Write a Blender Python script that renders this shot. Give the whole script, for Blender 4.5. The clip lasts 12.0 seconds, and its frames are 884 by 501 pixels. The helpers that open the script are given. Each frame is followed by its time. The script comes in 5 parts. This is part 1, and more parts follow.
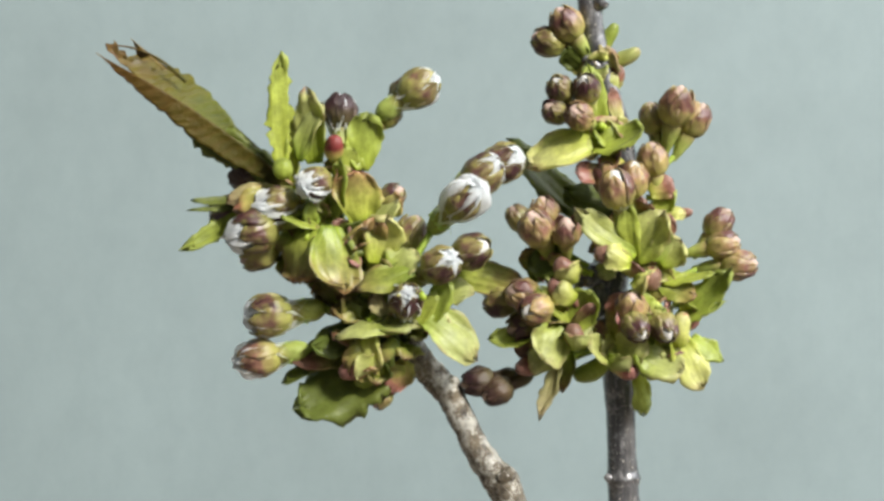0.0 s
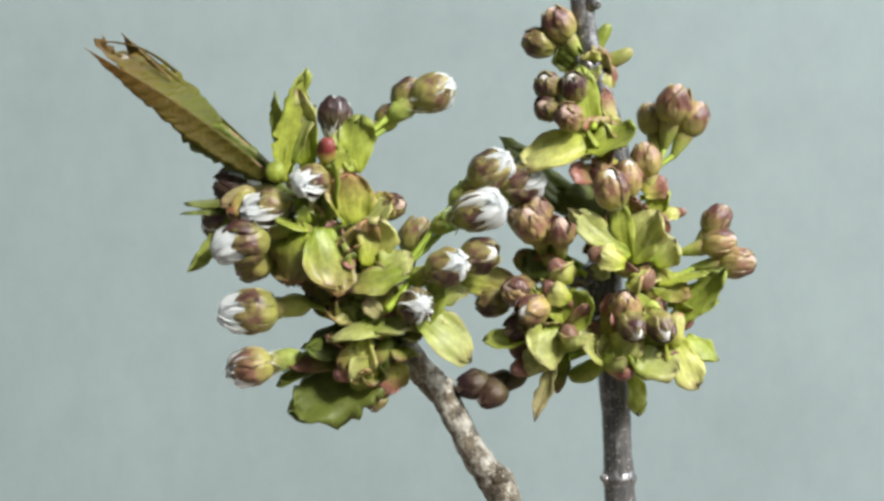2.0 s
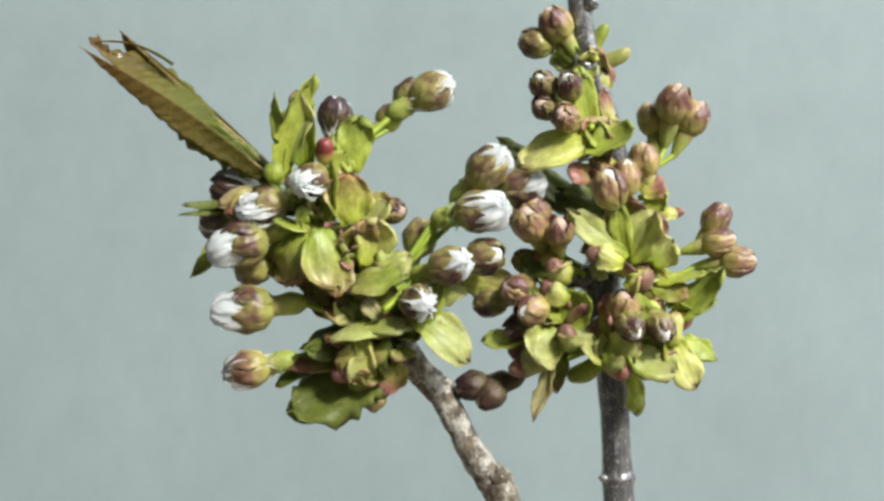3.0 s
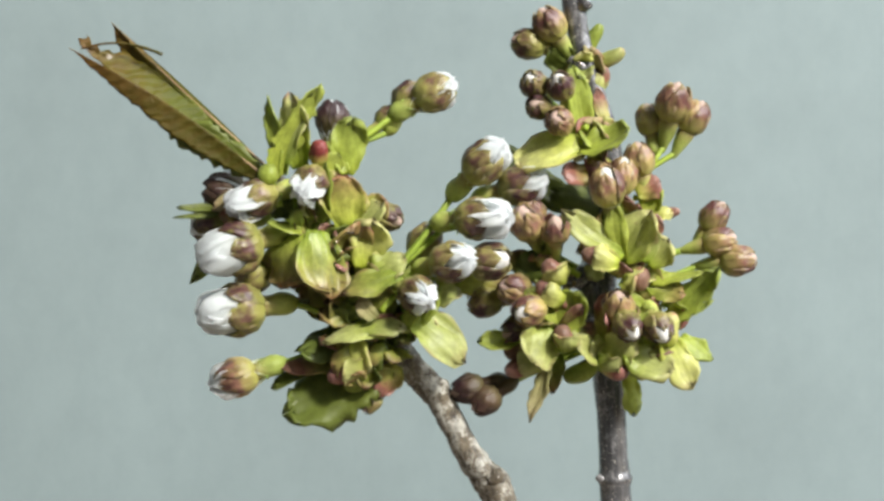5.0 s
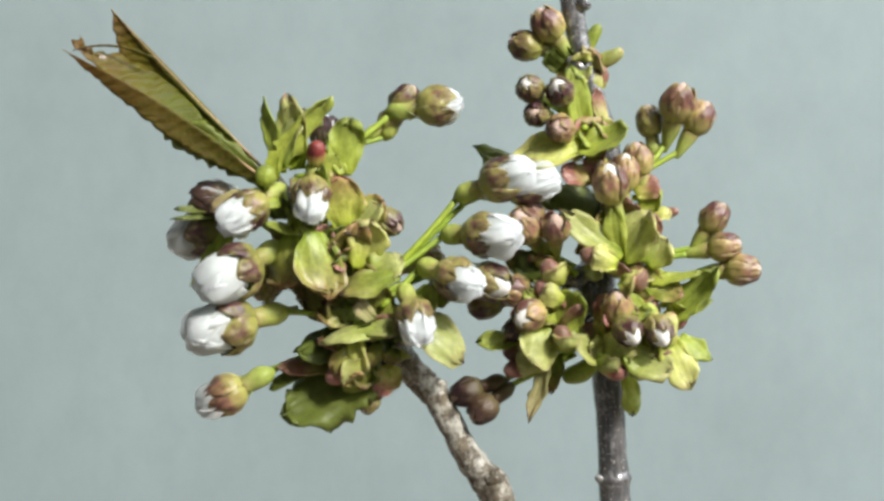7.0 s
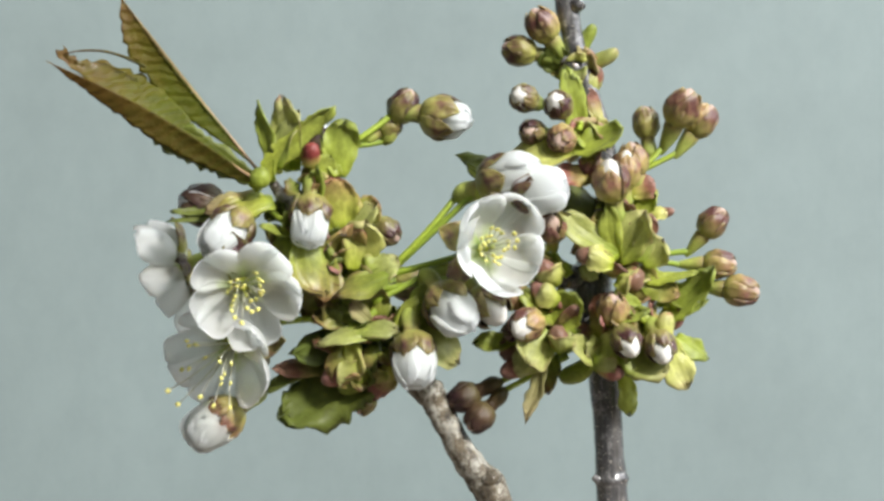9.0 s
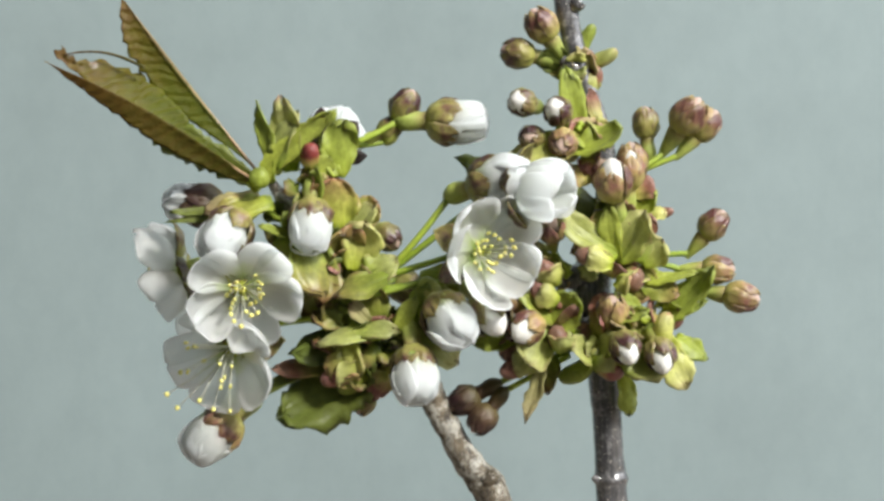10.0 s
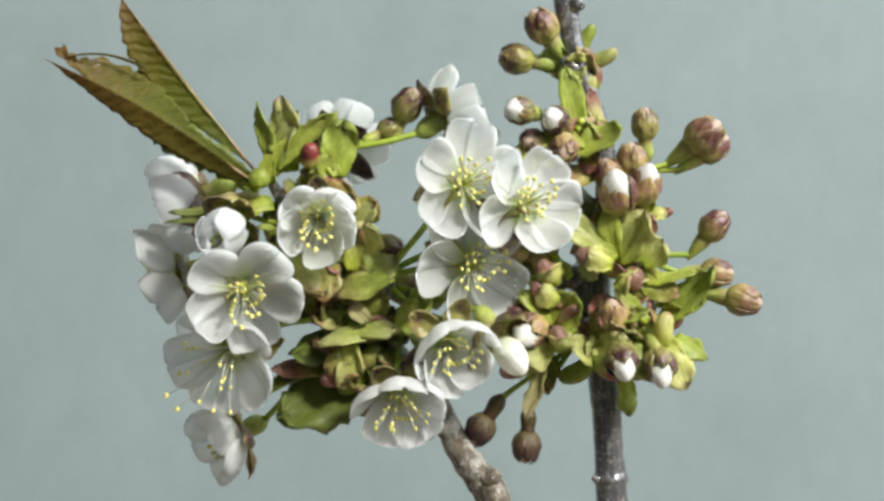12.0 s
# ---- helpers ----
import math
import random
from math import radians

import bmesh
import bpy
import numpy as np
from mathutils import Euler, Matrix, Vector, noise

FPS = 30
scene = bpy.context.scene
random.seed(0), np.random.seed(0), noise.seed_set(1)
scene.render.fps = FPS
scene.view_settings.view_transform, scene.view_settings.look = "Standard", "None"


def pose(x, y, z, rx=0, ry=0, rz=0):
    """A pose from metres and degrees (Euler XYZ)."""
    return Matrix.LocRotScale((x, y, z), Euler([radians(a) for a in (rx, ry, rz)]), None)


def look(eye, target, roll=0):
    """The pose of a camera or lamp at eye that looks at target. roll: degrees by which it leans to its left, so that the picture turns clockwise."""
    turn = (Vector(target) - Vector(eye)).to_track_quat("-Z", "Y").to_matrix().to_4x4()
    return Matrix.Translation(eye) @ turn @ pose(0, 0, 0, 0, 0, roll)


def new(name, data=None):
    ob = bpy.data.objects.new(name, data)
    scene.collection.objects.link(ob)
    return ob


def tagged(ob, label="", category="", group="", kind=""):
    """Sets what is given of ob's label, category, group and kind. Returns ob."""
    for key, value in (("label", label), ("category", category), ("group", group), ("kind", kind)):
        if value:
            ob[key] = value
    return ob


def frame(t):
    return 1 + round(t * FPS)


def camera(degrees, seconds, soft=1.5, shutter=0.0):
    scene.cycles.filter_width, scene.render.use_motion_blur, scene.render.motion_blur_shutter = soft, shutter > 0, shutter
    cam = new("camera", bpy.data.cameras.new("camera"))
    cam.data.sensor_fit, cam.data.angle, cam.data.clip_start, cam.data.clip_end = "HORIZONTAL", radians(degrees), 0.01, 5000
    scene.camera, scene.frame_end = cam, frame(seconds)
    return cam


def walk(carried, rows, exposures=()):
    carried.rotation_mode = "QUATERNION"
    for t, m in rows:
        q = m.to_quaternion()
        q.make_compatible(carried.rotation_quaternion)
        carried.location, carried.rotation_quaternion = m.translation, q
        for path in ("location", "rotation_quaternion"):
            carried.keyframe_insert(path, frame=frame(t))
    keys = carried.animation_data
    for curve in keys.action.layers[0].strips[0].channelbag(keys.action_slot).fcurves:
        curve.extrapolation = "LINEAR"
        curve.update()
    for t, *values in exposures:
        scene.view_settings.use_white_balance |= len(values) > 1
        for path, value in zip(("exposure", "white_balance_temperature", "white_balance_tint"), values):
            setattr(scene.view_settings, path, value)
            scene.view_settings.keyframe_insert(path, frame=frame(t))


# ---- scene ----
# A still camera before two cut cherry twigs whose buds open, against a painted wall.
# Plan: a sheet upright in the plane y = 0, ruled in steps of 0.16 mm, u to the right and v down,
# with depth d in the same steps towards the viewer.
S = 0.00016
LENS = 28.0
MID_U, MID_V = 784.0, 444.0
BASE_V = 1762.0                       # the table top
HEIGHT = (BASE_V - MID_V) * S
REACH = MID_U * S / math.tan(radians(LENS / 2))

cam = camera(LENS, 12.0, soft=3.0)
walk(cam, [(0.0, pose(0, -REACH, HEIGHT, 90, 0, 0)), (12.0, pose(0, -REACH, HEIGHT, 90, 0, 0))],
     exposures=[(0.0, -0.04), (7.0, -0.05), (9.0, -0.12), (12.0, -0.24)])

# ---- light: daylight through the tall window of the side wall ----
SUN_AZ, SUN_EL = 39.0, 37.0           # degrees: from the viewer's direction round to the right; above the horizon
SUN_DIR = Vector((math.sin(radians(SUN_AZ)) * math.cos(radians(SUN_EL)),
                  -math.cos(radians(SUN_AZ)) * math.cos(radians(SUN_EL)), math.sin(radians(SUN_EL))))
world = bpy.data.worlds.new("sky")
scene.world = world
world.use_nodes = True
wn = world.node_tree.nodes
sky = wn.new("ShaderNodeTexSky")
sky.sky_type, sky.sun_disc = "NISHITA", False
sky.sun_elevation, sky.sun_rotation = radians(SUN_EL), radians(180 - SUN_AZ)
world.node_tree.links.new(sky.outputs[0], wn["Background"].inputs[0])
wn["Background"].inputs[1].default_value = 0.09
sun = new("sun", bpy.data.lights.new("sun", "SUN"))
sun.data.energy, sun.data.angle, sun.data.color = 4.6, radians(7), (1.0, 0.97, 0.91)
sun.matrix_world = look(SUN_DIR * 3, (0, 0, 0))
# the sky's light in the window opening
pane = new("window_light", bpy.data.lights.new("window_light", "AREA"))
pane.data.shape, pane.data.size, pane.data.size_y = "RECTANGLE", 1.6, 1.3
pane.data.energy, pane.data.color = 37.0, (0.98, 0.99, 1.0)
pane.matrix_world = look((0.97, -0.32, 1.10), (0.0, 0.1, 0.3))


# ---- materials ----
def node_kit(name):
    m = bpy.data.materials.new(name)
    m.use_nodes = True
    nt = m.node_tree
    return m, nt, nt.nodes["Principled BSDF"]


def link(nt, a, b):
    nt.links.new(a, b)


def noise_node(nt, scale, detail=4.0, rough=0.6, coord="Object"):
    tc = nt.nodes.new("ShaderNodeTexCoord")
    n = nt.nodes.new("ShaderNodeTexNoise")
    n.inputs["Scale"].default_value, n.inputs["Detail"].default_value, n.inputs["Roughness"].default_value = scale, detail, rough
    link(nt, tc.outputs[coord], n.inputs["Vector"])
    return n


def ramp(nt, fac, stops):
    r = nt.nodes.new("ShaderNodeValToRGB")
    e = r.color_ramp.elements
    while len(e) < len(stops):
        e.new(0.5)
    for el, (p, c) in zip(e, stops):
        el.position, el.color = p, (*c, 1)
    link(nt, fac, r.inputs[0])
    return r


def mix(nt, fac, a, b, mode="MIX"):
    m = nt.nodes.new("ShaderNodeMix")
    m.data_type, m.blend_type = "RGBA", mode
    for sock, val in ((m.inputs[0], fac), (m.inputs[6], a), (m.inputs[7], b)):
        if isinstance(val, (int, float)):
            sock.default_value = val
        elif isinstance(val, tuple):
            sock.default_value = (*val, 1)
        else:
            link(nt, val, sock)
    return m.outputs[2]


def bump(nt, bsdf, height, strength, dist):
    b = nt.nodes.new("ShaderNodeBump")
    b.inputs["Strength"].default_value, b.inputs["Distance"].default_value = strength, dist
    link(nt, height, b.inputs["Height"])
    link(nt, b.outputs[0], bsdf.inputs["Normal"])


def vary(nt, colour, amount):
    """Lighter and darker, yellower and browner from piece to piece."""
    info = nt.nodes.new("ShaderNodeObjectInfo")
    hsv = nt.nodes.new("ShaderNodeHueSaturation")
    mr = nt.nodes.new("ShaderNodeMapRange")
    mr.inputs[3].default_value, mr.inputs[4].default_value = 1 - amount, 1 + amount
    link(nt, info.outputs["Random"], mr.inputs[0])
    mh = nt.nodes.new("ShaderNodeMapRange")
    mh.inputs[3].default_value, mh.inputs[4].default_value = 0.5 + amount * 0.06, 0.5 - amount * 0.06
    link(nt, info.outputs["Random"], mh.inputs[0])
    link(nt, mr.outputs[0], hsv.inputs["Value"])
    link(nt, mh.outputs[0], hsv.inputs["Hue"])
    link(nt, colour, hsv.inputs["Color"])
    return hsv.outputs[0]


def sheer(nt, bsdf, colour, amount):
    """Lets light through thin tissue."""
    out = nt.nodes["Material Output"]
    tr = nt.nodes.new("ShaderNodeBsdfTranslucent")
    mx = nt.nodes.new("ShaderNodeMixShader")
    mx.inputs[0].default_value = amount
    link(nt, colour, tr.inputs[0])
    link(nt, bsdf.outputs[0], mx.inputs[1])
    link(nt, tr.outputs[0], mx.inputs[2])
    link(nt, mx.outputs[0], out.inputs[0])


def axis_of(nt, which):
    tc = nt.nodes.new("ShaderNodeTexCoord")
    sp = nt.nodes.new("ShaderNodeSeparateXYZ")
    link(nt, tc.outputs["Generated"], sp.inputs[0])
    return sp.outputs[which]


def wobble(nt, value, amount, scale):
    """A gradient whose front is made ragged by grain."""
    n = noise_node(nt, scale, 3)
    a = nt.nodes.new("ShaderNodeMath")
    a.operation, a.inputs[1].default_value = "MULTIPLY_ADD", amount
    link(nt, n.outputs[0], a.inputs[0])
    link(nt, value, a.inputs[2])
    s = nt.nodes.new("ShaderNodeMath")
    s.operation, s.inputs[1].default_value = "SUBTRACT", amount * 0.5
    link(nt, a.outputs[0], s.inputs[0])
    return s.outputs[0]


def tissue(name, stops, rough=0.5, through_light=0.2, grain=500.0, spread=0.12, relief=0.25, axis=1, blotch=(0.75, 1.15), rim=None, bloom=0.0):
    """Plant tissue coloured along its length (axis 1 or 2 of its own box), with blotches and fine grain."""
    m, nt, b = node_kit(name)
    along = wobble(nt, axis_of(nt, axis), 0.45, 300.0)
    base = ramp(nt, along, stops).outputs[0]
    big = noise_node(nt, 330.0, 4)
    dark = ramp(nt, big.outputs[0], [(0.3, (blotch[0],) * 3), (0.7, (blotch[1],) * 3)])
    col = mix(nt, 1.0, base, dark.outputs[0], "MULTIPLY")
    if rim:
        off = nt.nodes.new("ShaderNodeMath")
        off.operation, off.inputs[1].default_value = "SUBTRACT", 0.5
        link(nt, wobble(nt, axis_of(nt, 0), 0.30, 260.0), off.inputs[0])
        ab = nt.nodes.new("ShaderNodeMath")
        ab.operation = "ABSOLUTE"
        link(nt, off.outputs[0], ab.inputs[0])
        edge = ramp(nt, ab.outputs[0], [(0.40, (0, 0, 0)), (0.52, (0.6, 0.6, 0.6))])
        col = mix(nt, edge.outputs[0], col, rim)
        tc = nt.nodes.new("ShaderNodeTexCoord")
        mp = nt.nodes.new("ShaderNodeMapping")
        mp.inputs["Scale"].default_value = (1.0, 0.14, 1.0)
        link(nt, tc.outputs["Object"], mp.inputs[0])
        veins = nt.nodes.new("ShaderNodeTexNoise")
        veins.inputs["Scale"].default_value, veins.inputs["Detail"].default_value, veins.inputs["Roughness"].default_value = 900.0, 3.0, 0.55
        link(nt, mp.outputs[0], veins.inputs["Vector"])
        lines = ramp(nt, veins.outputs[0], [(0.34, (0.90, 0.91, 0.86)), (0.5, (0.99, 0.99, 0.98)), (0.66, (1.05, 1.05, 1.04))])
        col = mix(nt, 1.0, col, lines.outputs[0], "MULTIPLY")
    b.inputs["Sheen Weight"].default_value = bloom
    col = vary(nt, col, spread)
    fine = noise_node(nt, grain * 1.8, 5, 0.7)
    speck = ramp(nt, fine.outputs[0], [(0.30, (0.86, 0.85, 0.79)), (0.55, (1.0, 1.0, 1.0)), (0.74, (1.08, 1.07, 1.0))])
    col = mix(nt, 1.0, col, speck.outputs[0], "MULTIPLY")
    link(nt, col, b.inputs["Base Color"])
    b.inputs["Roughness"].default_value = rough
    b.inputs["Specular IOR Level"].default_value = 0.35
    bump(nt, b, veins.outputs[0] if rim else fine.outputs[0], relief * (1.3 if rim else 1.6), 0.0005)
    if through_light:
        sheer(nt, b, col, through_light)
    return m


def leaf_skin(name, stops, veins, coat, rough=0.35):
    """Leaf face: colour from base to tip, blistered between slanting side veins, with a waxy coat."""
    m, nt, b = node_kit(name)
    base = ramp(nt, wobble(nt, axis_of(nt, 1), 0.5, 220.0), stops).outputs[0]
    tc = nt.nodes.new("ShaderNodeTexCoord")
    mp = nt.nodes.new("ShaderNodeMapping")
    mp.inputs["Rotation"].default_value = (0, 0, 0.7)
    link(nt, tc.outputs["Object"], mp.inputs[0])
    wv = nt.nodes.new("ShaderNodeTexWave")
    wv.bands_direction = "Y"
    wv.inputs["Scale"].default_value, wv.inputs["Distortion"].default_value, wv.inputs["Detail"].default_value = 110.0, 5.0, 3.0
    wv.inputs["Detail Scale"].default_value = 2.0
    link(nt, mp.outputs[0], wv.inputs["Vector"])
    line = ramp(nt, wv.outputs["Fac"], [(0.0, (0.22, 0.22, 0.22)), (0.3, (0.06, 0.06, 0.06)), (1.0, (0, 0, 0))])
    col = mix(nt, line.outputs[0], base, veins)
    big = noise_node(nt, 260.0, 4)
    dark = ramp(nt, big.outputs[0], [(0.3, (0.80, 0.80, 0.76)), (0.7, (1.14, 1.12, 1.05))])
    col = mix(nt, 1.0, col, dark.outputs[0], "MULTIPLY")
    link(nt, col, b.inputs["Base Color"])
    b.inputs["Roughness"].default_value = rough
    b.inputs["Coat Weight"].default_value, b.inputs["Coat Roughness"].default_value = coat, 0.12
    b.inputs["Specular IOR Level"].default_value = 0.22
    blister = noise_node(nt, 1700.0, 3, 0.6)
    hs = nt.nodes.new("ShaderNodeMath")
    hs.operation = "ADD"
    link(nt, blister.outputs[0], hs.inputs[0])
    link(nt, wv.outputs["Fac"], hs.inputs[1])
    bump(nt, b, hs.outputs[0], 0.42, 0.0008)
    sheer(nt, b, col, 0.3)
    return m


def streaked(name, dark, light, pale, crown, rough=0.30):
    """Sepal skin: soft streaks along its length in dusky blotches, a green foot and, on some, a green crown, with a paler edge."""
    m, nt, b = node_kit(name)
    tc = nt.nodes.new("ShaderNodeTexCoord")
    mp = nt.nodes.new("ShaderNodeMapping")
    mp.inputs["Scale"].default_value = (1.0, 1.0, 0.30)
    link(nt, tc.outputs["Object"], mp.inputs[0])
    st = nt.nodes.new("ShaderNodeTexNoise")
    st.inputs["Scale"].default_value, st.inputs["Detail"].default_value, st.inputs["Roughness"].default_value = 560.0, 5.0, 0.62
    link(nt, mp.outputs[0], st.inputs["Vector"])
    info = nt.nodes.new("ShaderNodeObjectInfo")
    sh = nt.nodes.new("ShaderNodeMath")
    sh.operation, sh.inputs[1].default_value, sh.inputs[2].default_value = "MULTIPLY_ADD", 0.20, -0.10
    link(nt, info.outputs["Random"], sh.inputs[0])
    ad = nt.nodes.new("ShaderNodeMath")
    link(nt, st.outputs[0], ad.inputs[0])
    link(nt, sh.outputs[0], ad.inputs[1])
    streak = ramp(nt, ad.outputs[0], [(0.36, dark), (0.50, tuple((p + q) / 2 for p, q in zip(dark, light))), (0.66, light)])
    big = noise_node(nt, 210.0, 3)
    patch = nt.nodes.new("ShaderNodeMath")
    patch.operation = "ADD"
    link(nt, big.outputs[0], patch.inputs[0])
    link(nt, sh.outputs[0], patch.inputs[1])
    top = ramp(nt, patch.outputs[0], [(0.36, (0, 0, 0)), (0.66, (crown,) * 3)])
    foot = ramp(nt, wobble(nt, axis_of(nt, 2), 0.45, 300.0), [(0.10, (0.9, 0.9, 0.9)), (0.48, (0, 0, 0))])
    off = nt.nodes.new("ShaderNodeMath")
    off.operation, off.inputs[1].default_value = "SUBTRACT", 0.5
    link(nt, axis_of(nt, 0), off.inputs[0])
    ab = nt.nodes.new("ShaderNodeMath")
    ab.operation = "ABSOLUTE"
    link(nt, off.outputs[0], ab.inputs[0])
    edge = ramp(nt, ab.outputs[0], [(0.43, (0, 0, 0)), (0.49, (0.35, 0.35, 0.35))])
    col = mix(nt, top.outputs[0], streak.outputs[0], pale)
    col = mix(nt, foot.outputs[0], col, pale)
    col = mix(nt, edge.outputs[0], col, (0.46, 0.36, 0.30))
    col = vary(nt, col, 0.14)
    link(nt, col, b.inputs["Base Color"])
    b.inputs["Roughness"].default_value = rough
    bump(nt, b, st.outputs[0], 0.8, 0.0006)
    sheer(nt, b, col, 0.14)
    return m


def petal_tissue():
    m, nt, b = node_kit("petal white")
    tc = nt.nodes.new("ShaderNodeTexCoord")
    mp = nt.nodes.new("ShaderNodeMapping")
    mp.inputs["Scale"].default_value = (1.0, 0.2, 0.12)
    link(nt, tc.outputs["Object"], mp.inputs[0])
    v = nt.nodes.new("ShaderNodeTexNoise")
    v.inputs["Scale"].default_value, v.inputs["Detail"].default_value = 1500.0, 3.0
    link(nt, mp.outputs[0], v.inputs["Vector"])
    big = noise_node(nt, 120.0, 3)
    along = wobble(nt, axis_of(nt, 2), 0.25, 250.0)
    base = ramp(nt, along, [(0.0, (0.68, 0.80, 0.28)), (0.10, (0.86, 0.91, 0.70)), (0.24, (0.955, 0.968, 0.95)), (1.0, (0.965, 0.978, 0.985))]).outputs[0]
    tint = ramp(nt, big.outputs[0], [(0.3, (0.975, 0.98, 0.98)), (0.65, (1.0, 1.0, 1.0))]).outputs[0]
    col = mix(nt, 1.0, base, tint, "MULTIPLY")
    link(nt, col, b.inputs["Base Color"])
    b.inputs["Roughness"].default_value = 0.45
    bump(nt, b, v.outputs[0], 0.26, 0.0005)
    b.inputs["Specular IOR Level"].default_value = 0.25
    sheer(nt, b, col, 0.78)
    return m


def bark(name, dark, light, pale, share, stretch, grain, rough, relief, coat):
    """Twig bark: stretched fibres, pale skin in patches (share 0 to 1), small lenticels."""
    m, nt, b = node_kit(name)
    tc = nt.nodes.new("ShaderNodeTexCoord")
    mp = nt.nodes.new("ShaderNodeMapping")
    mp.inputs["Scale"].default_value = (1, 1, stretch)
    link(nt, tc.outputs["Object"], mp.inputs[0])
    n = nt.nodes.new("ShaderNodeTexNoise")
    n.inputs["Scale"].default_value, n.inputs["Detail"].default_value, n.inputs["Roughness"].default_value = grain, 8.0, 0.7
    link(nt, mp.outputs[0], n.inputs["Vector"])
    base = ramp(nt, n.outputs[0], [(0.34, dark), (0.62, light)])
    big = noise_node(nt, 230.0, 7, 0.75)
    skin = ramp(nt, big.outputs[0], [(0.62 - share * 0.3, (0, 0, 0)), (0.70 - share * 0.3, (1, 1, 1))])
    fine = ramp(nt, n.outputs[0], [(0.40, tuple(c * 0.55 for c in pale)), (0.58, pale)])
    col = mix(nt, skin.outputs[0], base.outputs[0], fine.outputs[0])
    spots = noise_node(nt, 1300.0, 2)
    lent = ramp(nt, spots.outputs[0], [(0.64, (0, 0, 0)), (0.70, (1, 1, 1))])
    col = mix(nt, lent.outputs[0], col, (0.46, 0.43, 0.38))
    link(nt, col, b.inputs["Base Color"])
    b.inputs["Roughness"].default_value = rough
    b.inputs["Coat Weight"].default_value, b.inputs["Coat Roughness"].default_value = coat, 0.24
    bump(nt, b, n.outputs[0], relief, 0.0006)
    return m


def wall_paint(name, colour, fine=60.0):
    m, nt, b = node_kit(name)
    big = noise_node(nt, 9.0, 5, 0.55)
    roller = noise_node(nt, 38.0, 5, 0.65)
    c1 = ramp(nt, big.outputs[0], [(0.3, tuple(c * 0.95 for c in colour)), (0.7, tuple(min(1, c * 1.04) for c in colour))])
    c2 = ramp(nt, roller.outputs[0], [(0.32, (0.95, 0.95, 0.95)), (0.6, (1.0, 1.0, 1.0))])
    col = mix(nt, 1.0, c1.outputs[0], c2.outputs[0], "MULTIPLY")
    tc = nt.nodes.new("ShaderNodeTexCoord")
    mp = nt.nodes.new("ShaderNodeMapping")
    mp.inputs["Scale"].default_value = (1.0, 1.0, 0.5)
    link(nt, tc.outputs["Object"], mp.inputs[0])
    lane = nt.nodes.new("ShaderNodeTexNoise")
    lane.inputs["Scale"].default_value, lane.inputs["Detail"].default_value, lane.inputs["Roughness"].default_value = 85.0, 5.0, 0.65
    link(nt, mp.outputs[0], lane.inputs["Vector"])
    c3 = ramp(nt, lane.outputs[0], [(0.34, (0.972, 0.975, 0.975)), (0.52, (1.0, 1.0, 1.0)), (0.68, (1.016, 1.014, 1.014))])
    col = mix(nt, 1.0, col, c3.outputs[0], "MULTIPLY")
    link(nt, col, b.inputs["Base Color"])
    b.inputs["Roughness"].default_value = 0.75
    f = noise_node(nt, fine, 4)
    bump(nt, b, f.outputs[0], 0.12, 0.0008)
    return m


WALL = wall_paint("grey blue wall paint", (0.218, 0.274, 0.277))
PLAIN = wall_paint("pale room paint", (0.38, 0.38, 0.37))
TABLE = wall_paint("brown table top", (0.16, 0.13, 0.10))
PETAL = petal_tissue()
GREEN = tissue("calyx green", [(0.0, (0.42, 0.51, 0.10)), (0.6, (0.43, 0.49, 0.12)), (0.88, (0.38, 0.34, 0.12)), (1.0, (0.31, 0.21, 0.11))], 0.42, 0.15, axis=2)
STALK = tissue("flower stalk green", [(0.0, (0.40, 0.52, 0.05)), (1.0, (0.36, 0.48, 0.07))], 0.4, 0.15, axis=2, spread=0.08)
SEPAL = streaked("sepal purple brown", (0.060, 0.021, 0.027), (0.175, 0.090, 0.066), (0.38, 0.39, 0.095), 0.72)
SEPAL_PINK = streaked("sepal dusky pink", (0.125, 0.046, 0.044), (0.35, 0.185, 0.12), (0.44, 0.42, 0.11), 0.6)
# purple sepals and their cup, darker still: shade put into the colour
SEPAL_SHADED = streaked("sepal dark purple shaded", (0.034, 0.013, 0.017), (0.085, 0.040, 0.036), (0.12, 0.095, 0.035), 0.5, 0.48)
CUP_SHADED = tissue("calyx brown shaded", [(0.0, (0.10, 0.09, 0.025)), (1.0, (0.06, 0.030, 0.019))], 0.35, 0.08, axis=2)
FURLED = tissue("furled petals white", [(0.0, (0.70, 0.74, 0.42)), (0.4, (0.84, 0.86, 0.74)), (0.8, (0.90, 0.90, 0.88)), (1.0, (0.88, 0.86, 0.82))], 0.45, 0.35, axis=2, spread=0.03, relief=0.12, blotch=(0.9, 1.03))
CORE = tissue("closed petals cream", [(0.0, (0.40, 0.36, 0.22)), (0.6, (0.46, 0.34, 0.26)), (1.0, (0.52, 0.38, 0.32))], 0.5, 0.1, axis=2, spread=0.06)
BRACT = tissue("bract yellow green", [(0.0, (0.40, 0.50, 0.04)), (0.4, (0.50, 0.54, 0.14)), (0.8, (0.58, 0.60, 0.23)), (0.95, (0.52, 0.48, 0.20)), (1.0, (0.45, 0.28, 0.15))], 0.38, 0.38, spread=0.18, blotch=(0.76, 1.15), rim=(0.50, 0.36, 0.20), bloom=0.06)
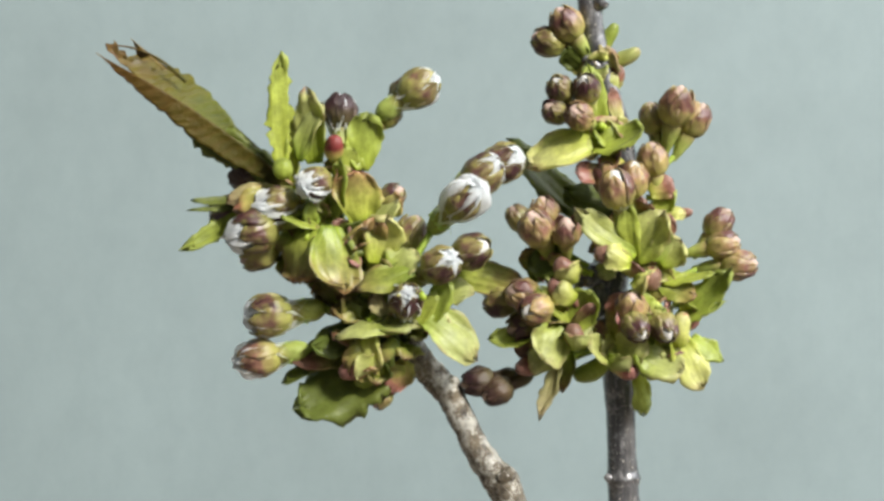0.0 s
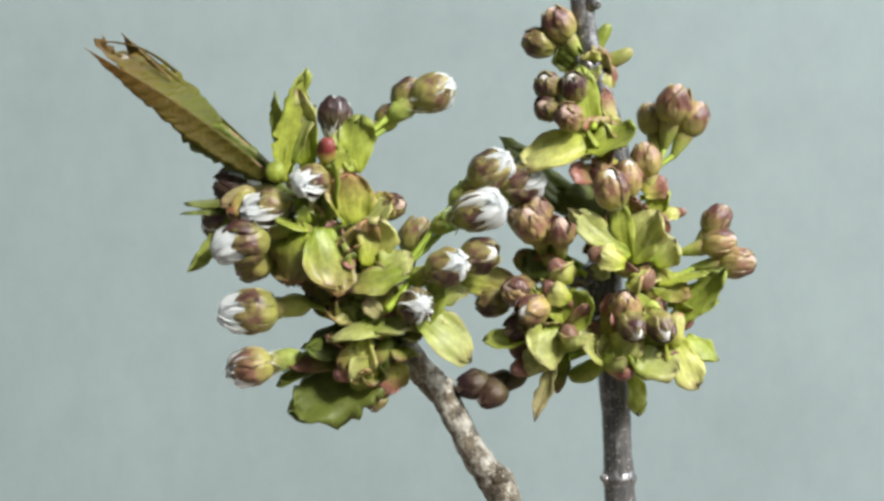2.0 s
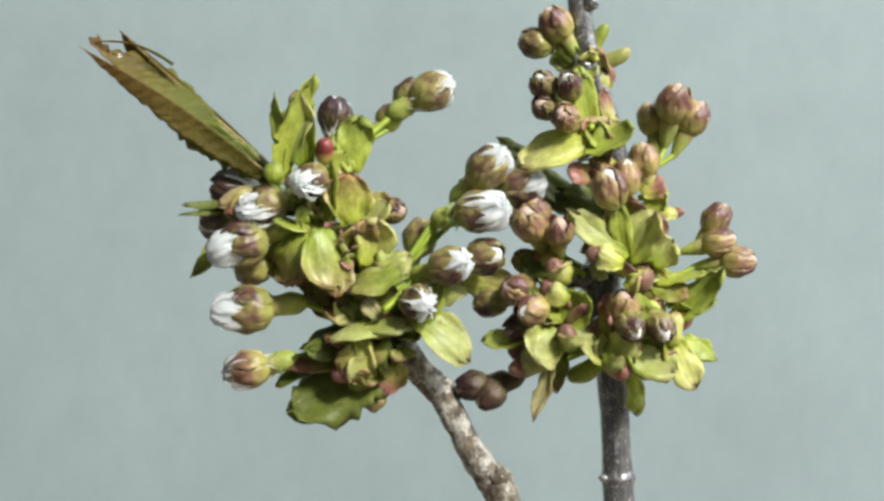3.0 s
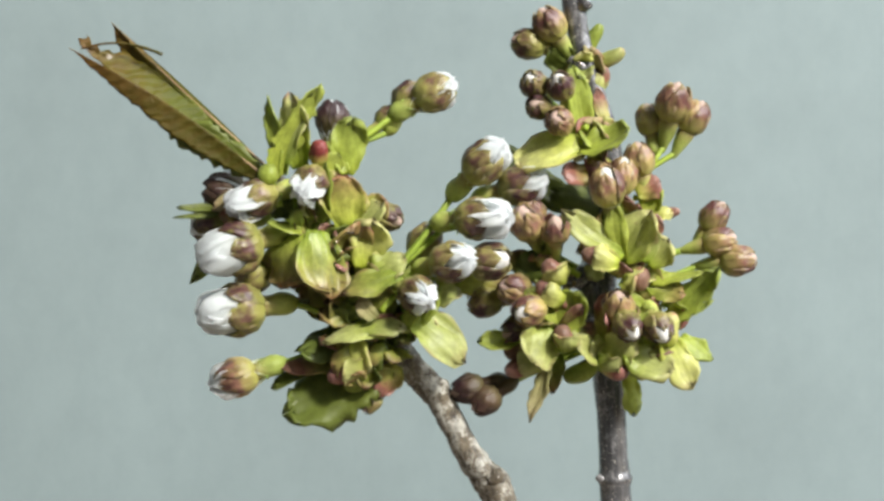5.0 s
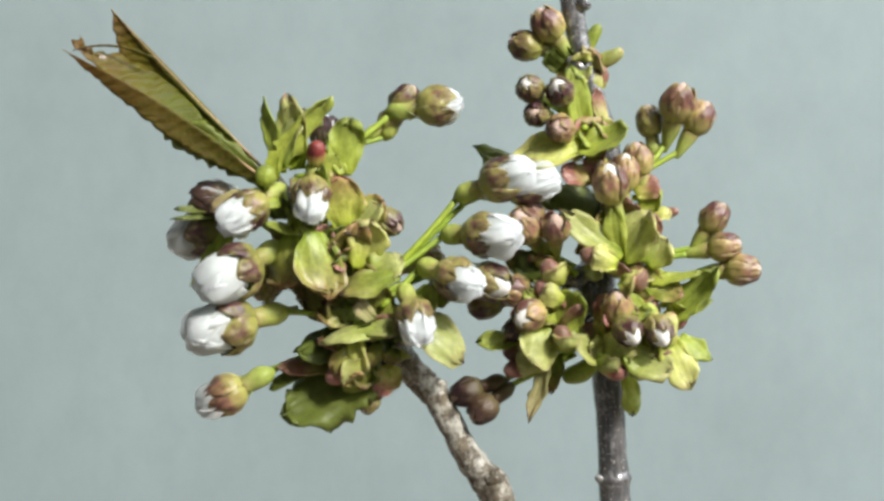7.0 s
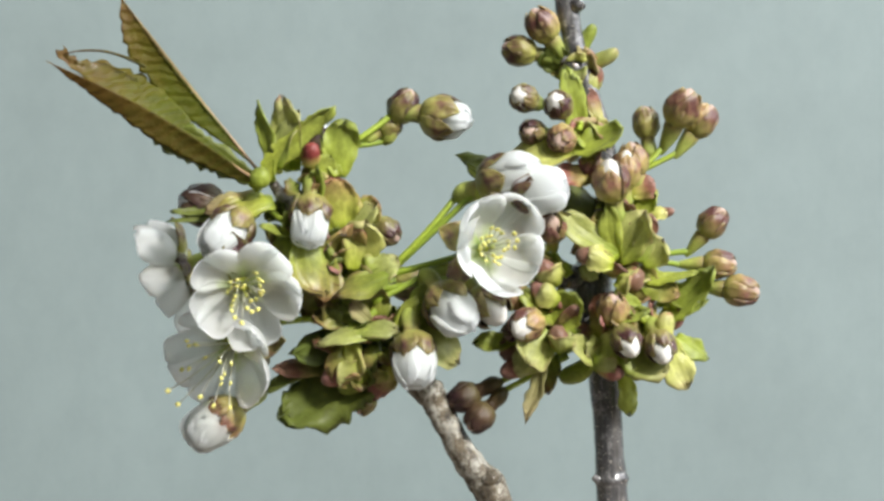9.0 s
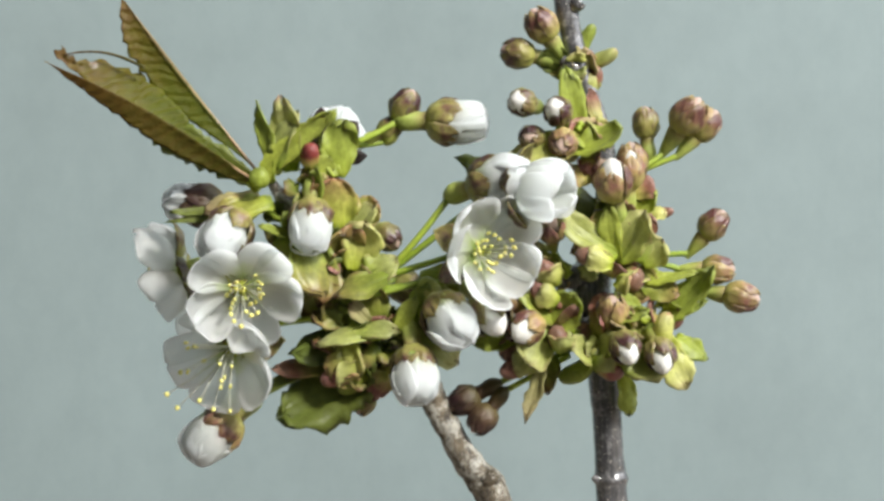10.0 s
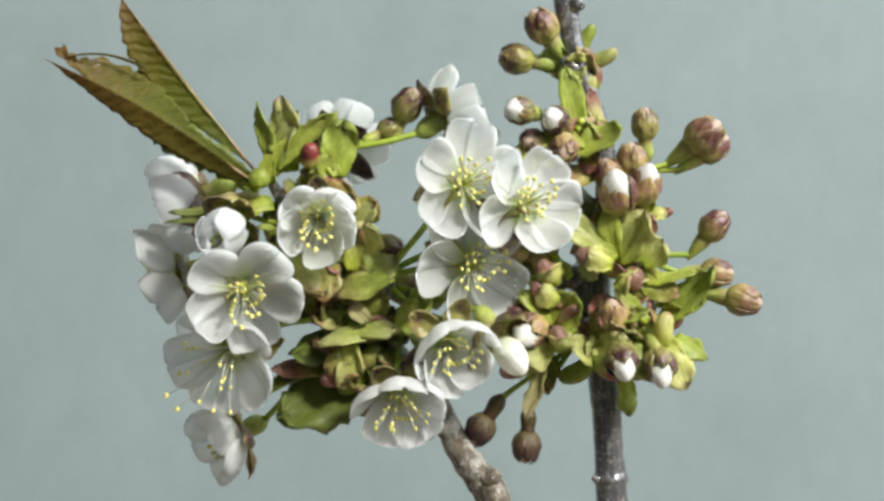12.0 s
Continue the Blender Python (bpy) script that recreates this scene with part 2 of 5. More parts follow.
BRACT_DULL = tissue("bract olive green", [(0.0, (0.27, 0.35, 0.035)), (0.5, (0.36, 0.38, 0.08)), (0.8, (0.35, 0.29, 0.09)), (1.0, (0.28, 0.12, 0.07))], 0.36, 0.20, spread=0.2, blotch=(0.6, 1.2), rim=(0.28, 0.11, 0.08), bloom=0.05)
# darker copy of the olive bract: the left cluster's inner shade as colour
BRACT_SHADED = tissue("bract olive shaded", [(0.0, (0.21, 0.28, 0.035)), (0.5, (0.285, 0.315, 0.06)), (0.85, (0.27, 0.225, 0.07)), (1.0, (0.21, 0.10, 0.055))], 0.40, 0.22, spread=0.2, blotch=(0.6, 1.2), rim=(0.20, 0.09, 0.06), bloom=0.04)
LIME = tissue("young leaf lime green", [(0.0, (0.42, 0.49, 0.06)), (0.7, (0.43, 0.50, 0.10)), (1.0, (0.33, 0.39, 0.08))], 0.36, 0.42, spread=0.1, blotch=(0.7, 1.2), rim=(0.36, 0.40, 0.08), bloom=0.05)
CRIMSON = tissue("bud scale crimson", [(0.0, (0.42, 0.46, 0.09)), (0.40, (0.40, 0.28, 0.09)), (0.60, (0.19, 0.035, 0.034)), (1.0, (0.26, 0.06, 0.055))], 0.14, 0.1, spread=0.05)
SCALE = tissue("bud scale red brown", [(0.0, (0.38, 0.41, 0.06)), (0.42, (0.38, 0.32, 0.10)), (0.66, (0.30, 0.13, 0.09)), (1.0, (0.36, 0.20, 0.16))], 0.28, 0.15, spread=0.25, blotch=(0.6, 1.2))
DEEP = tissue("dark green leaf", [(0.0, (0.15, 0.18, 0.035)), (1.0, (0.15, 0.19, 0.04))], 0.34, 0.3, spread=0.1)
LEAF_IN = leaf_skin("leaf upper face green", [(0.0, (0.075, 0.100, 0.006)), (0.5, (0.104, 0.118, 0.009)), (0.78, (0.128, 0.100, 0.014)), (1.0, (0.16, 0.088, 0.032))], (0.17, 0.16, 0.02), 0.12, 0.46)
LEAF_OUT = leaf_skin("leaf under face bronze", [(0.0, (0.075, 0.074, 0.008)), (0.5, (0.096, 0.074, 0.010)), (1.0, (0.122, 0.058, 0.014))], (0.15, 0.08, 0.018), 0.12, 0.5)
RIB = tissue("leaf rib pale", [(0.0, (0.40, 0.27, 0.14)), (1.0, (0.24, 0.17, 0.06))], 0.4, 0.0)
DRY = tissue("withered bract tan", [(0.0, (0.42, 0.41, 0.15)), (0.7, (0.42, 0.36, 0.17)), (1.0, (0.36, 0.26, 0.14))], 0.6, 0.2, spread=0.15)
FILAMENT = tissue("filament white", [(0.0, (0.72, 0.76, 0.55)), (1.0, (0.80, 0.80, 0.74))], 0.5, 0.2, axis=2)
PISTIL = tissue("pistil yellow green", [(0.0, (0.52, 0.58, 0.07)), (1.0, (0.62, 0.66, 0.16))], 0.45, 0.25, axis=2, spread=0.05)
ANTHER = tissue("anther yellow", [(0.0, (0.78, 0.72, 0.12)), (1.0, (0.87, 0.83, 0.26))], 0.7, 0.0, axis=2)
BARK_L = bark("brown twig bark", (0.020, 0.014, 0.009), (0.18, 0.145, 0.095), (0.54, 0.52, 0.45), 0.50, 0.5, 480.0, 0.5, 1.6, 0.2)
BARK_R = bark("grey twig bark", (0.034, 0.033, 0.034), (0.100, 0.098, 0.100), (0.24, 0.235, 0.235), 0.30, 0.10, 700.0, 0.26, 0.08, 1.0)


# ---- shapes ----
def spot(u, v, d=0.0):
    """The place of a point of the plan sheet, d steps towards the viewer along its line of sight."""
    k = 1 - d * S / REACH
    return Vector(((u - MID_U) * S * k, -d * S, HEIGHT + (MID_V - v) * S * k))


def bearing(az, el):
    """A direction: az round in the sheet from right (0) by up (90), el out of it towards the viewer."""
    a, e = radians(az), radians(el)
    return Vector((math.cos(a) * math.cos(e), -math.sin(e), math.sin(a) * math.cos(e)))


def smooth_mesh(name, verts, faces, mats, mat_of=None):
    me = bpy.data.meshes.new(name)
    me.from_pydata([tuple(v) for v in verts], [], faces)
    for m in mats if isinstance(mats, (list, tuple)) else [mats]:
        me.materials.append(m)
    for p in me.polygons:
        p.use_smooth = True
        if mat_of:
            p.material_index = mat_of[p.index]
    me.update()
    return me


def part(name, me, parent, m=None, label=""):
    ob = new(name, me)
    ob.parent = parent
    if m is not None:
        ob.matrix_basis = m
    return tagged(ob, label)


def sheet_mesh(name, mats, place, nx, ny, thick, serrate=0.0):
    """A thin curved blade: place(a, s) with a from -1 to 1 across and s from 0 to 1 along, closed to a body of that thickness."""
    top = [[Vector(place(-1 + 2 * i / nx, j / ny, j)) for i in range(nx + 1)] for j in range(ny + 1)]
    verts, faces, mat_of = [], [], []
    def normal(i, j):
        a = top[j][min(nx, i + 1)] - top[j][max(0, i - 1)]
        b = top[min(ny, j + 1)][i] - top[max(0, j - 1)][i]
        n = a.cross(b)
        return n.normalized() if n.length > 1e-12 else Vector((0, 0, 1))
    for j in range(ny + 1):
        for i in range(nx + 1):
            edge = 0.35 if i in (0, nx) or j in (0, ny) else 1.0
            verts.append(top[j][i] + normal(i, j) * thick * 0.5 * edge)
    off = len(verts)
    for j in range(ny + 1):
        for i in range(nx + 1):
            edge = 0.35 if i in (0, nx) or j in (0, ny) else 1.0
            verts.append(top[j][i] - normal(i, j) * thick * 0.5 * edge)
    w = nx + 1
    for j in range(ny):
        for i in range(nx):
            a = j * w + i
            faces.append((a, a + 1, a + 1 + w, a + w)); mat_of.append(0)
            faces.append((off + a + w, off + a + 1 + w, off + a + 1, off + a)); mat_of.append(1)
    ring = [i for i in range(nx + 1)] + [j * w + nx for j in range(1, ny + 1)] + [ny * w + i for i in range(nx - 1, -1, -1)] + [j * w for j in range(ny - 1, 0, -1)]
    for a, b in zip(ring, ring[1:] + ring[:1]):
        faces.append((b, a, off + a, off + b)); mat_of.append(0)
    two = isinstance(mats, (list, tuple))
    return smooth_mesh(name, verts, faces, mats, mat_of if two else None)


def lathe(name, mat, profile, n=14, wob=0.0, seed=0):
    """A round body about z: profile of (radius, height), closed at both ends."""
    rng = random.Random(seed)
    ph = rng.uniform(0, 6.28)
    verts, faces = [], []
    for r, z in profile:
        for k in range(n):
            a = 2 * math.pi * k / n
            rr = r * (1 + wob * math.sin(3 * a + ph + z * 900) + wob * 0.6 * math.sin(5 * a - ph))
            verts.append((rr * math.cos(a), rr * math.sin(a), z))
    for j in range(len(profile) - 1):
        for k in range(n):
            a, b = j * n + k, j * n + (k + 1) % n
            faces.append((a, b, b + n, a + n))
    faces.append(tuple(range(n - 1, -1, -1)))
    last = (len(profile) - 1) * n
    faces.append(tuple(range(last, last + n)))
    return smooth_mesh(name, verts, faces, mat)


def tube_data(points, radii, n=8, rough=0.0, seed=0):
    """Verts and faces of a round body along points."""
    verts, faces = [], []
    up = Vector((0.12, 1, 0.07)).normalized()
    rng = random.Random(seed)
    for j, (p, r) in enumerate(zip(points, radii)):
        t = (points[min(j + 1, len(points) - 1)] - points[max(j - 1, 0)]).normalized()
        a = t.cross(up).normalized()
        b = t.cross(a)
        for k in range(n):
            ang = 2 * math.pi * k / n
            q = p + (a * math.cos(ang) + b * math.sin(ang)) * r
            if rough:
                q += (a * math.cos(ang) + b * math.sin(ang)) * r * rough * (noise.noise(q * 260) + 0.6 * noise.noise(q * 900))
            verts.append(q)
    m = len(points)
    for j in range(m - 1):
        for k in range(n):
            c, d = j * n + k, j * n + (k + 1) % n
            faces.append((c, d, d + n, c + n))
    faces.append(tuple(range(n - 1, -1, -1)))
    faces.append(tuple(range((m - 1) * n, m * n)))
    return verts, faces


def along_curve(points, steps):
    """A smooth line through points (Catmull-Rom)."""
    out = []
    p = [points[0] * 2 - points[1], *points, points[-1] * 2 - points[-2]]
    for i in range(1, len(p) - 2):
        for k in range(steps):
            t = k / steps
            out.append(0.5 * ((2 * p[i]) + (p[i + 1] - p[i - 1]) * t + (2 * p[i - 1] - 5 * p[i] + 4 * p[i + 1] - p[i + 2]) * t * t
                              + (3 * p[i] - p[i - 1] - 3 * p[i + 1] + p[i + 2]) * t ** 3))
    out.append(points[-1])
    return out


# ---- the room ----
def box_mesh(name, x0, x1, y0, y1, z0, z1, mat):
    bm = bmesh.new()
    bmesh.ops.create_cube(bm, size=1, matrix=Matrix.Translation(((x0 + x1) / 2, (y0 + y1) / 2, (z0 + z1) / 2)) @ Matrix.Diagonal((x1 - x0, y1 - y0, z1 - z0, 1)))
    me = bpy.data.meshes.new(name)
    bm.to_mesh(me)
    bm.free()
    me.materials.append(mat)
    return me


ROOM = (-1.6, 1.0, -2.6, 0.62, 3.2)    # west, east, south, north, ceiling
def room():
    w, e, s, n, c = ROOM
    t = 0.12
    def slab(name, label, mat, *b):
        tagged(new(name, box_mesh(name, *b, mat)), label, "wall", kind="structure")
    tagged(new("wall_north", box_mesh("wall_north", w - t, e + t, n, n + t, -0.8, c, WALL)), "plain matt grey-blue painted wall behind the twigs", "wall", kind="structure")
    slab("wall_west", "plain pale painted side wall", PLAIN, w - t, w, s - t, n - 0.003, -0.8, c)
    slab("wall_south", "plain painted wall behind the viewer", PLAIN, w + 0.003, e, s - t, s, -0.8, c)
    # the side wall with a tall window opening
    slab("wall_east_sill", "low painted wall under the window opening", PLAIN, e, e + t, s - t, n - 0.003, -0.8, 0.0)
    slab("wall_east_head", "painted wall over the window opening", PLAIN, e, e + t, s - t, n - 0.003, 3.05, c)
    slab("wall_east_pier", "painted pier beside the window opening", PLAIN, e, e + t, s - t, s + 0.15, 0.003, 3.047)
    tagged(new("ceiling", box_mesh("ceiling", w - t, e + t, s - t, n + t, c + 0.003, c + t, PLAIN)), "plain pale ceiling", "ceiling", kind="structure")
    tagged(new("floor", box_mesh("floor", w - t, e + t, s - t, n + t, -0.9, -0.803, TABLE)), "plain brown floor", "floor", kind="structure")
    tagged(new("table_top", box_mesh("table_top", -0.6, 0.6, -0.35, 0.45, -0.03, 0.0, TABLE)), "plain brown table top under the cut twigs", "table", kind="structure")


room()


# ---- the two twigs and the way they lean ----
LEAN_T = [0, 1, 2, 3, 5, 6, 7, 9, 10, 12]
LEAN_L = [0, 0.31, 0.50, 0.62, 1.02, 1.07, 1.19, 1.55, 1.61, 1.63]
LEAN_R = [0, 0.24, 0.44, 0.58, 0.92, 0.97, 1.01, 1.32, 1.36, 1.37]


class Twig:
    def __init__(self, name, u, d, leans, label):
        self.foot = spot(u, BASE_V, d)
        self.leans = leans
        self.ob = tagged(new(name), label, "branch", "cherry twigs")
        self.ob.matrix_basis = Matrix.Translation(self.foot)
        self.inv = Matrix.Translation(-self.foot)
        self.keyed = []                # (object, rows)

    def pose_at(self, t):
        return Matrix.Translation(self.foot) @ Matrix.Rotation(-radians(float(np.interp(t, LEAN_T, self.leans))), 4, "Y")

    def local(self, u, v, d, t=0.0):
        return self.pose_at(t).inverted() @ spot(u, v, d)

    def turn(self, vec, t=0.0):
        return self.pose_at(t).to_3x3().inverted() @ vec

    def key(self):
        walk(self.ob, [(t, self.pose_at(t)) for t in LEAN_T])
        for ob, rows in self.keyed:
            walk(ob, rows)


LEFT = Twig("cherry_twig", 1050, -10, LEAN_L, "brown cut cherry twig with white blossoms opening and a bronze leaf")
RIGHT = Twig("cherry_twig", 1150, -40, LEAN_R, "grey cut cherry twig with tight pink-brown flower buds and green bracts")


def stem(twig, name, pts, mat, seed, label="", n=20, steps=16, rough=0.10):
    path = along_curve([twig.local(u, v, d) for u, v, d, r in pts], steps)
    rad = np.interp(np.linspace(0, len(pts) - 1, len(path)), range(len(pts)), [p[3] * S for p in pts])
    v, f = tube_data(path, rad, n, rough, seed)
    return part(name, smooth_mesh(name, v, f, mat), twig.ob, None, label)


def stems():
    stem(LEFT, "stem", [(1050, 1762, -10, 27), (1025, 1300, -10, 27), (955, 985, -5, 27), (912, 905, 0, 27), (890, 855, 0, 31), (873, 838, 0, 27), (835, 775, 0, 23), (806, 715, 0, 24),
                        (792, 692, 0, 27), (770, 670, 0, 24), (738, 632, 0, 26), (715, 590, 0, 26), (680, 520, 0, 22), (640, 450, 0, 19), (590, 390, 0, 17), (545, 340, 0, 14), (520, 305, 0, 9)], BARK_L, 3, "brown bark with pale grey skin", rough=0.16)
    stem(LEFT, "leaf_scar", [(885, 848, 18, 15), (902, 840, 22, 15), (910, 832, 24, 9)], BARK_L, 4, n=12, steps=5)
    stem(LEFT, "leaf_scar", [(790, 690, 8, 15), (804, 676, 10, 13), (808, 668, 10, 7)], BARK_L, 5, n=12, steps=5)
    stem(RIGHT, "stem", [(1150, 1762, -40, 31), (1128, 1250, -40, 30), (1110, 950, -40, 29), (1106, 868, -40, 28), (1105, 848, -40, 32), (1104, 828, -40, 27), (1102, 760, -40, 26), (1098, 680, -40, 29), (1092, 630, -40, 28), (1085, 580, -40, 32),
                         (1078, 520, -40, 36), (1085, 470, -40, 34), (1105, 400, -40, 26), (1112, 330, -40, 22), (1105, 250, -40, 20), (1090, 190, -40, 18), (1072, 140, -40, 19), (1060, 95, -40, 20), (1052, 50, -40, 20), (1046, 10, -40, 22),
                         (1038, -60, -40, 18), (1025, -170, -40, 13)], BARK_R, 6, "grey bark with silvery skin", rough=0.05)
    stem(RIGHT, "leaf_scar", [(1058, 14, -28, 10), (1066, 4, -22, 15), (1072, -2, -20, 12)], BARK_R, 7, n=12, steps=5)
    stem(RIGHT, "leaf_scar", [(1085, 850, -28, 10), (1078, 846, -26, 8), (1074, 842, -26, 5)], BARK_R, 8, n=10, steps=4)
    for tw, mat, pts in ((RIGHT, BARK_R, [(1082, 478, -30, 24), (1045, 490, -10, 20), (1010, 492, 5, 13)]), (RIGHT, BARK_R, [(1085, 560, -30, 22), (1040, 580, -15, 18), (985, 596, 0, 11)]),
                         (RIGHT, BARK_R, [(1095, 440, -30, 22), (1135, 455, -10, 18), (1165, 470, 5, 11)]), (RIGHT, BARK_R, [(1092, 610, -30, 22), (1140, 606, -10, 17), (1185, 598, 5, 11)]),
                         (RIGHT, BARK_R, [(1105, 285, -30, 16), (1085, 262, -10, 15), (1065, 245, 0, 10)]), (RIGHT, BARK_R, [(1066, 122, -35, 14), (1050, 112, -30, 12), (1036, 100, -28, 8)]),
                         (LEFT, BARK_L, [(640, 450, 0, 17), (600, 450, 20, 16), (565, 425, 30, 10)]), (LEFT, BARK_L, [(690, 540, 0, 20), (650, 560, 20, 17), (610, 572, 30, 10)]),
                         (LEFT, BARK_L, [(690, 530, 0, 20), (715, 505, 25, 16), (728, 488, 40, 10)]), (LEFT, BARK_L, [(720, 610, 0, 20), (690, 640, 15, 17), (655, 655, 25, 10)]),
                         (LEFT, BARK_L, [(560, 350, 0, 13), (590, 325, 10, 12), (615, 300, 20, 9)])):
        stem(tw, "spur", pts, mat, int(pts[0][0]), n=14, steps=7, rough=0.22)


stems()


# ---- buds and blossoms ----
def profile_line(length, a0, a1, straight, steps=40):
    """Heights and radii of a line that starts at a0 degrees from the axis, stays so for a share, then curls to a1."""
    y = z = 0.0
    out = [(0.0, 0.0)]
    for k in range(steps):
        s = (k + 0.5) / steps
        a = radians(a0 if s < straight else a0 + (a1 - a0) * (s - straight) / (1 - straight))
        y, z = y + math.sin(a) * length / steps, z + math.cos(a) * length / steps
        out.append((y, z))
    return out


def blade_mesh(name, mat, length, width, a0, a1, straight, round_r, wave, seed, tip=0.0, claw=0.3, thick=1.2, nx=8, ny=11, point=0.5, lobe=0, ruffle=0.0):
    """A petal or sepal along +z that bulges to +y: its width, how it curls and how it is cupped across."""
    rng = random.Random(seed)
    line = profile_line(length, a0, a1, straight)
    p1, p2 = rng.uniform(0, 6), rng.uniform(0, 6)
    def place(a, s, j):
        if lobe:                       # one half, lapping a little over the middle
            a = lobe * (0.42 + 0.58 * a * lobe)
        grow = claw + (1 - claw) * math.sin(min(1.0, s / 0.60) * math.pi / 2) ** 1.5
        close = max(0.0, 1 - max(0.0, (s - 0.62) / 0.38) ** 2.4) ** point
        half = 0.5 * width * grow * max(close, 0.10)
        s2 = s * (1 - tip * (1 - abs(a)) ** 2 * s ** 6) 
        f = min(max(s2, 0.0), 1.0) * 40
        k = min(int(f), 39)
        y = line[k][0] + (line[k + 1][0] - line[k][0]) * (f - k)
        z = line[k][1] + (line[k + 1][1] - line[k][1]) * (f - k)
        ang = a * half / round_r
        x = round_r * math.sin(ang)
        y -= round_r * (1 - math.cos(ang))
        y += wave * s * (math.sin(4 * a + p1 + 3 * s) * 0.5 + math.sin(7 * s + p2 + a) * 0.4) * (0.3 + abs(a))
        y += ruffle * s ** 4 * math.sin(8 * a + p2) * (0.4 + 0.6 * abs(a))
        return (x * S, (y - 0.9 * (lobe > 0)) * S, z * S)
    return sheet_mesh(name, mat, place, nx, ny, thick * S)


PETALS = {}
ROUND, CREST, LEVEL = 38.0, 27.6, 48.0   # a petal's hollow: its radius across, how far it bulges and at what height, for length 100
def petal_meshes(k):
    """Four petal shapes at one size, each in a left and a right half."""
    if k not in PETALS:
        PETALS[k] = [[blade_mesh("petal_half", PETAL, (97, 102, 94, 99)[i] * k, (97, 94, 99, 100)[i] * k, 44, (-50, -47, -52, -46)[i], 0.20, ROUND * k, 2.8 * k, 20 + i, tip=0.04, ruffle=1.2 * k, claw=0.18, nx=8, ny=16, thick=0.8, lobe=half) for half in (-1, 1)] for i in range(4)]
    return PETALS[k]


def bud_radius(s):
    """Radius of a closed bud along its height, 0 to 1, for a bud 78 steps high."""
    return 30.5 * max(0.0, math.sin(math.pi * (0.075 + 0.925 * s) ** 0.92)) ** 0.58


SEPALS = {}
def sepal_mesh(k, mat, i=0, long=0.72):
    """A sepal that lies on the closed bud, one edge over its neighbour; its hinge is at the origin."""
    key = (k, mat.name, i, long)
    if key not in SEPALS:
        rng = random.Random(50 + i)
        reach_s, wide = long + 0.03 * i, radians(50 + 4 * i)
        p1 = rng.uniform(0, 6)
        def place(a, s, j):
            h = s * reach_s
            taper = (0.80 + 0.20 * math.sin(min(1, s / 0.45) * math.pi / 2)) * max(0.0, 1 - max(0.0, (s - 0.40) / 0.60) ** 2.6) ** 0.62
            ang = a * wide * max(taper, 0.06) + 0.05 * math.sin(5 * s + p1)
            r = bud_radius(h) + 1.8 + 1.5 * a + 1.7 * math.cos(a * 8 + p1) * (1 - 0.6 * s) * min(1, s * 3) + 1.5 * math.sin(9 * s + 3 * a + p1) * min(1, s * 2) + 0.9 * math.sin(17 * s - 6 * a + p1) + 2.2 * (s ** 5)
            return (r * math.sin(ang) * k * S, (r * math.cos(ang) - 18) * k * S, 78 * h * k * S)
        SEPALS[key] = sheet_mesh("sepal", mat, place, 10, 12, 2.4 * k * S)
    return SEPALS[key]


CUPS = {}
def calyx_mesh(k, mat=None, slim=False):
    """The green cup under a bud: a bulb with a waist, or a slim funnel."""
    mat = mat or GREEN
    key = (k, mat.name, slim)
    if key not in CUPS:
        bulb = [(4.5, -60), (7, -58), (11, -54), (15.5, -48), (18.5, -41), (19.8, -33), (19.4, -25), (18.0, -17), (17.0, -10), (17.2, -4), (18.5, 1), (15, 4), (8, 5)]
        funnel = [(4.5, -64), (6, -61), (8.5, -52), (11.5, -42), (14.5, -31), (17, -20), (18.8, -10), (19.6, -2), (18.5, 2), (14, 5), (8, 6)]
        CUPS[key] = lathe("calyx", mat, [(r * k * S, z * k * S) for r, z in (funnel if slim else bulb)], 16, 0.03, 1)
    return CUPS[key]


CORES = {}
def core_mesh(k, mat):
    """Furled petals: an egg with a spiral fold."""
    key = (k, mat.name)
    if key not in CORES:
        verts, faces, n, rows = [], [], 24, 16
        for j in range(rows + 1):
            h = j / rows
            for q in range(n):
                a = 2 * math.pi * q / n
                fold = ((a / (2 * math.pi) * 2 + h * 0.55) % 1.0)
                rr = max(0.8, bud_radius(h) * (0.86 + 0.13 * fold ** 1.5) - 0.5)
                verts.append((rr * math.cos(a) * k * S, rr * math.sin(a) * k * S, 78 * h * k * S))
        for j in range(rows):
            for q in range(n):
                a, b = j * n + q, j * n + (q + 1) % n
                faces.append((a, b, b + n, a + n))
        faces.append(tuple(range(n - 1, -1, -1)))
        faces.append(tuple(range(rows * n, rows * n + n)))
        CORES[key] = smooth_mesh("furled_petals", verts, faces, mat)
    return CORES[key]


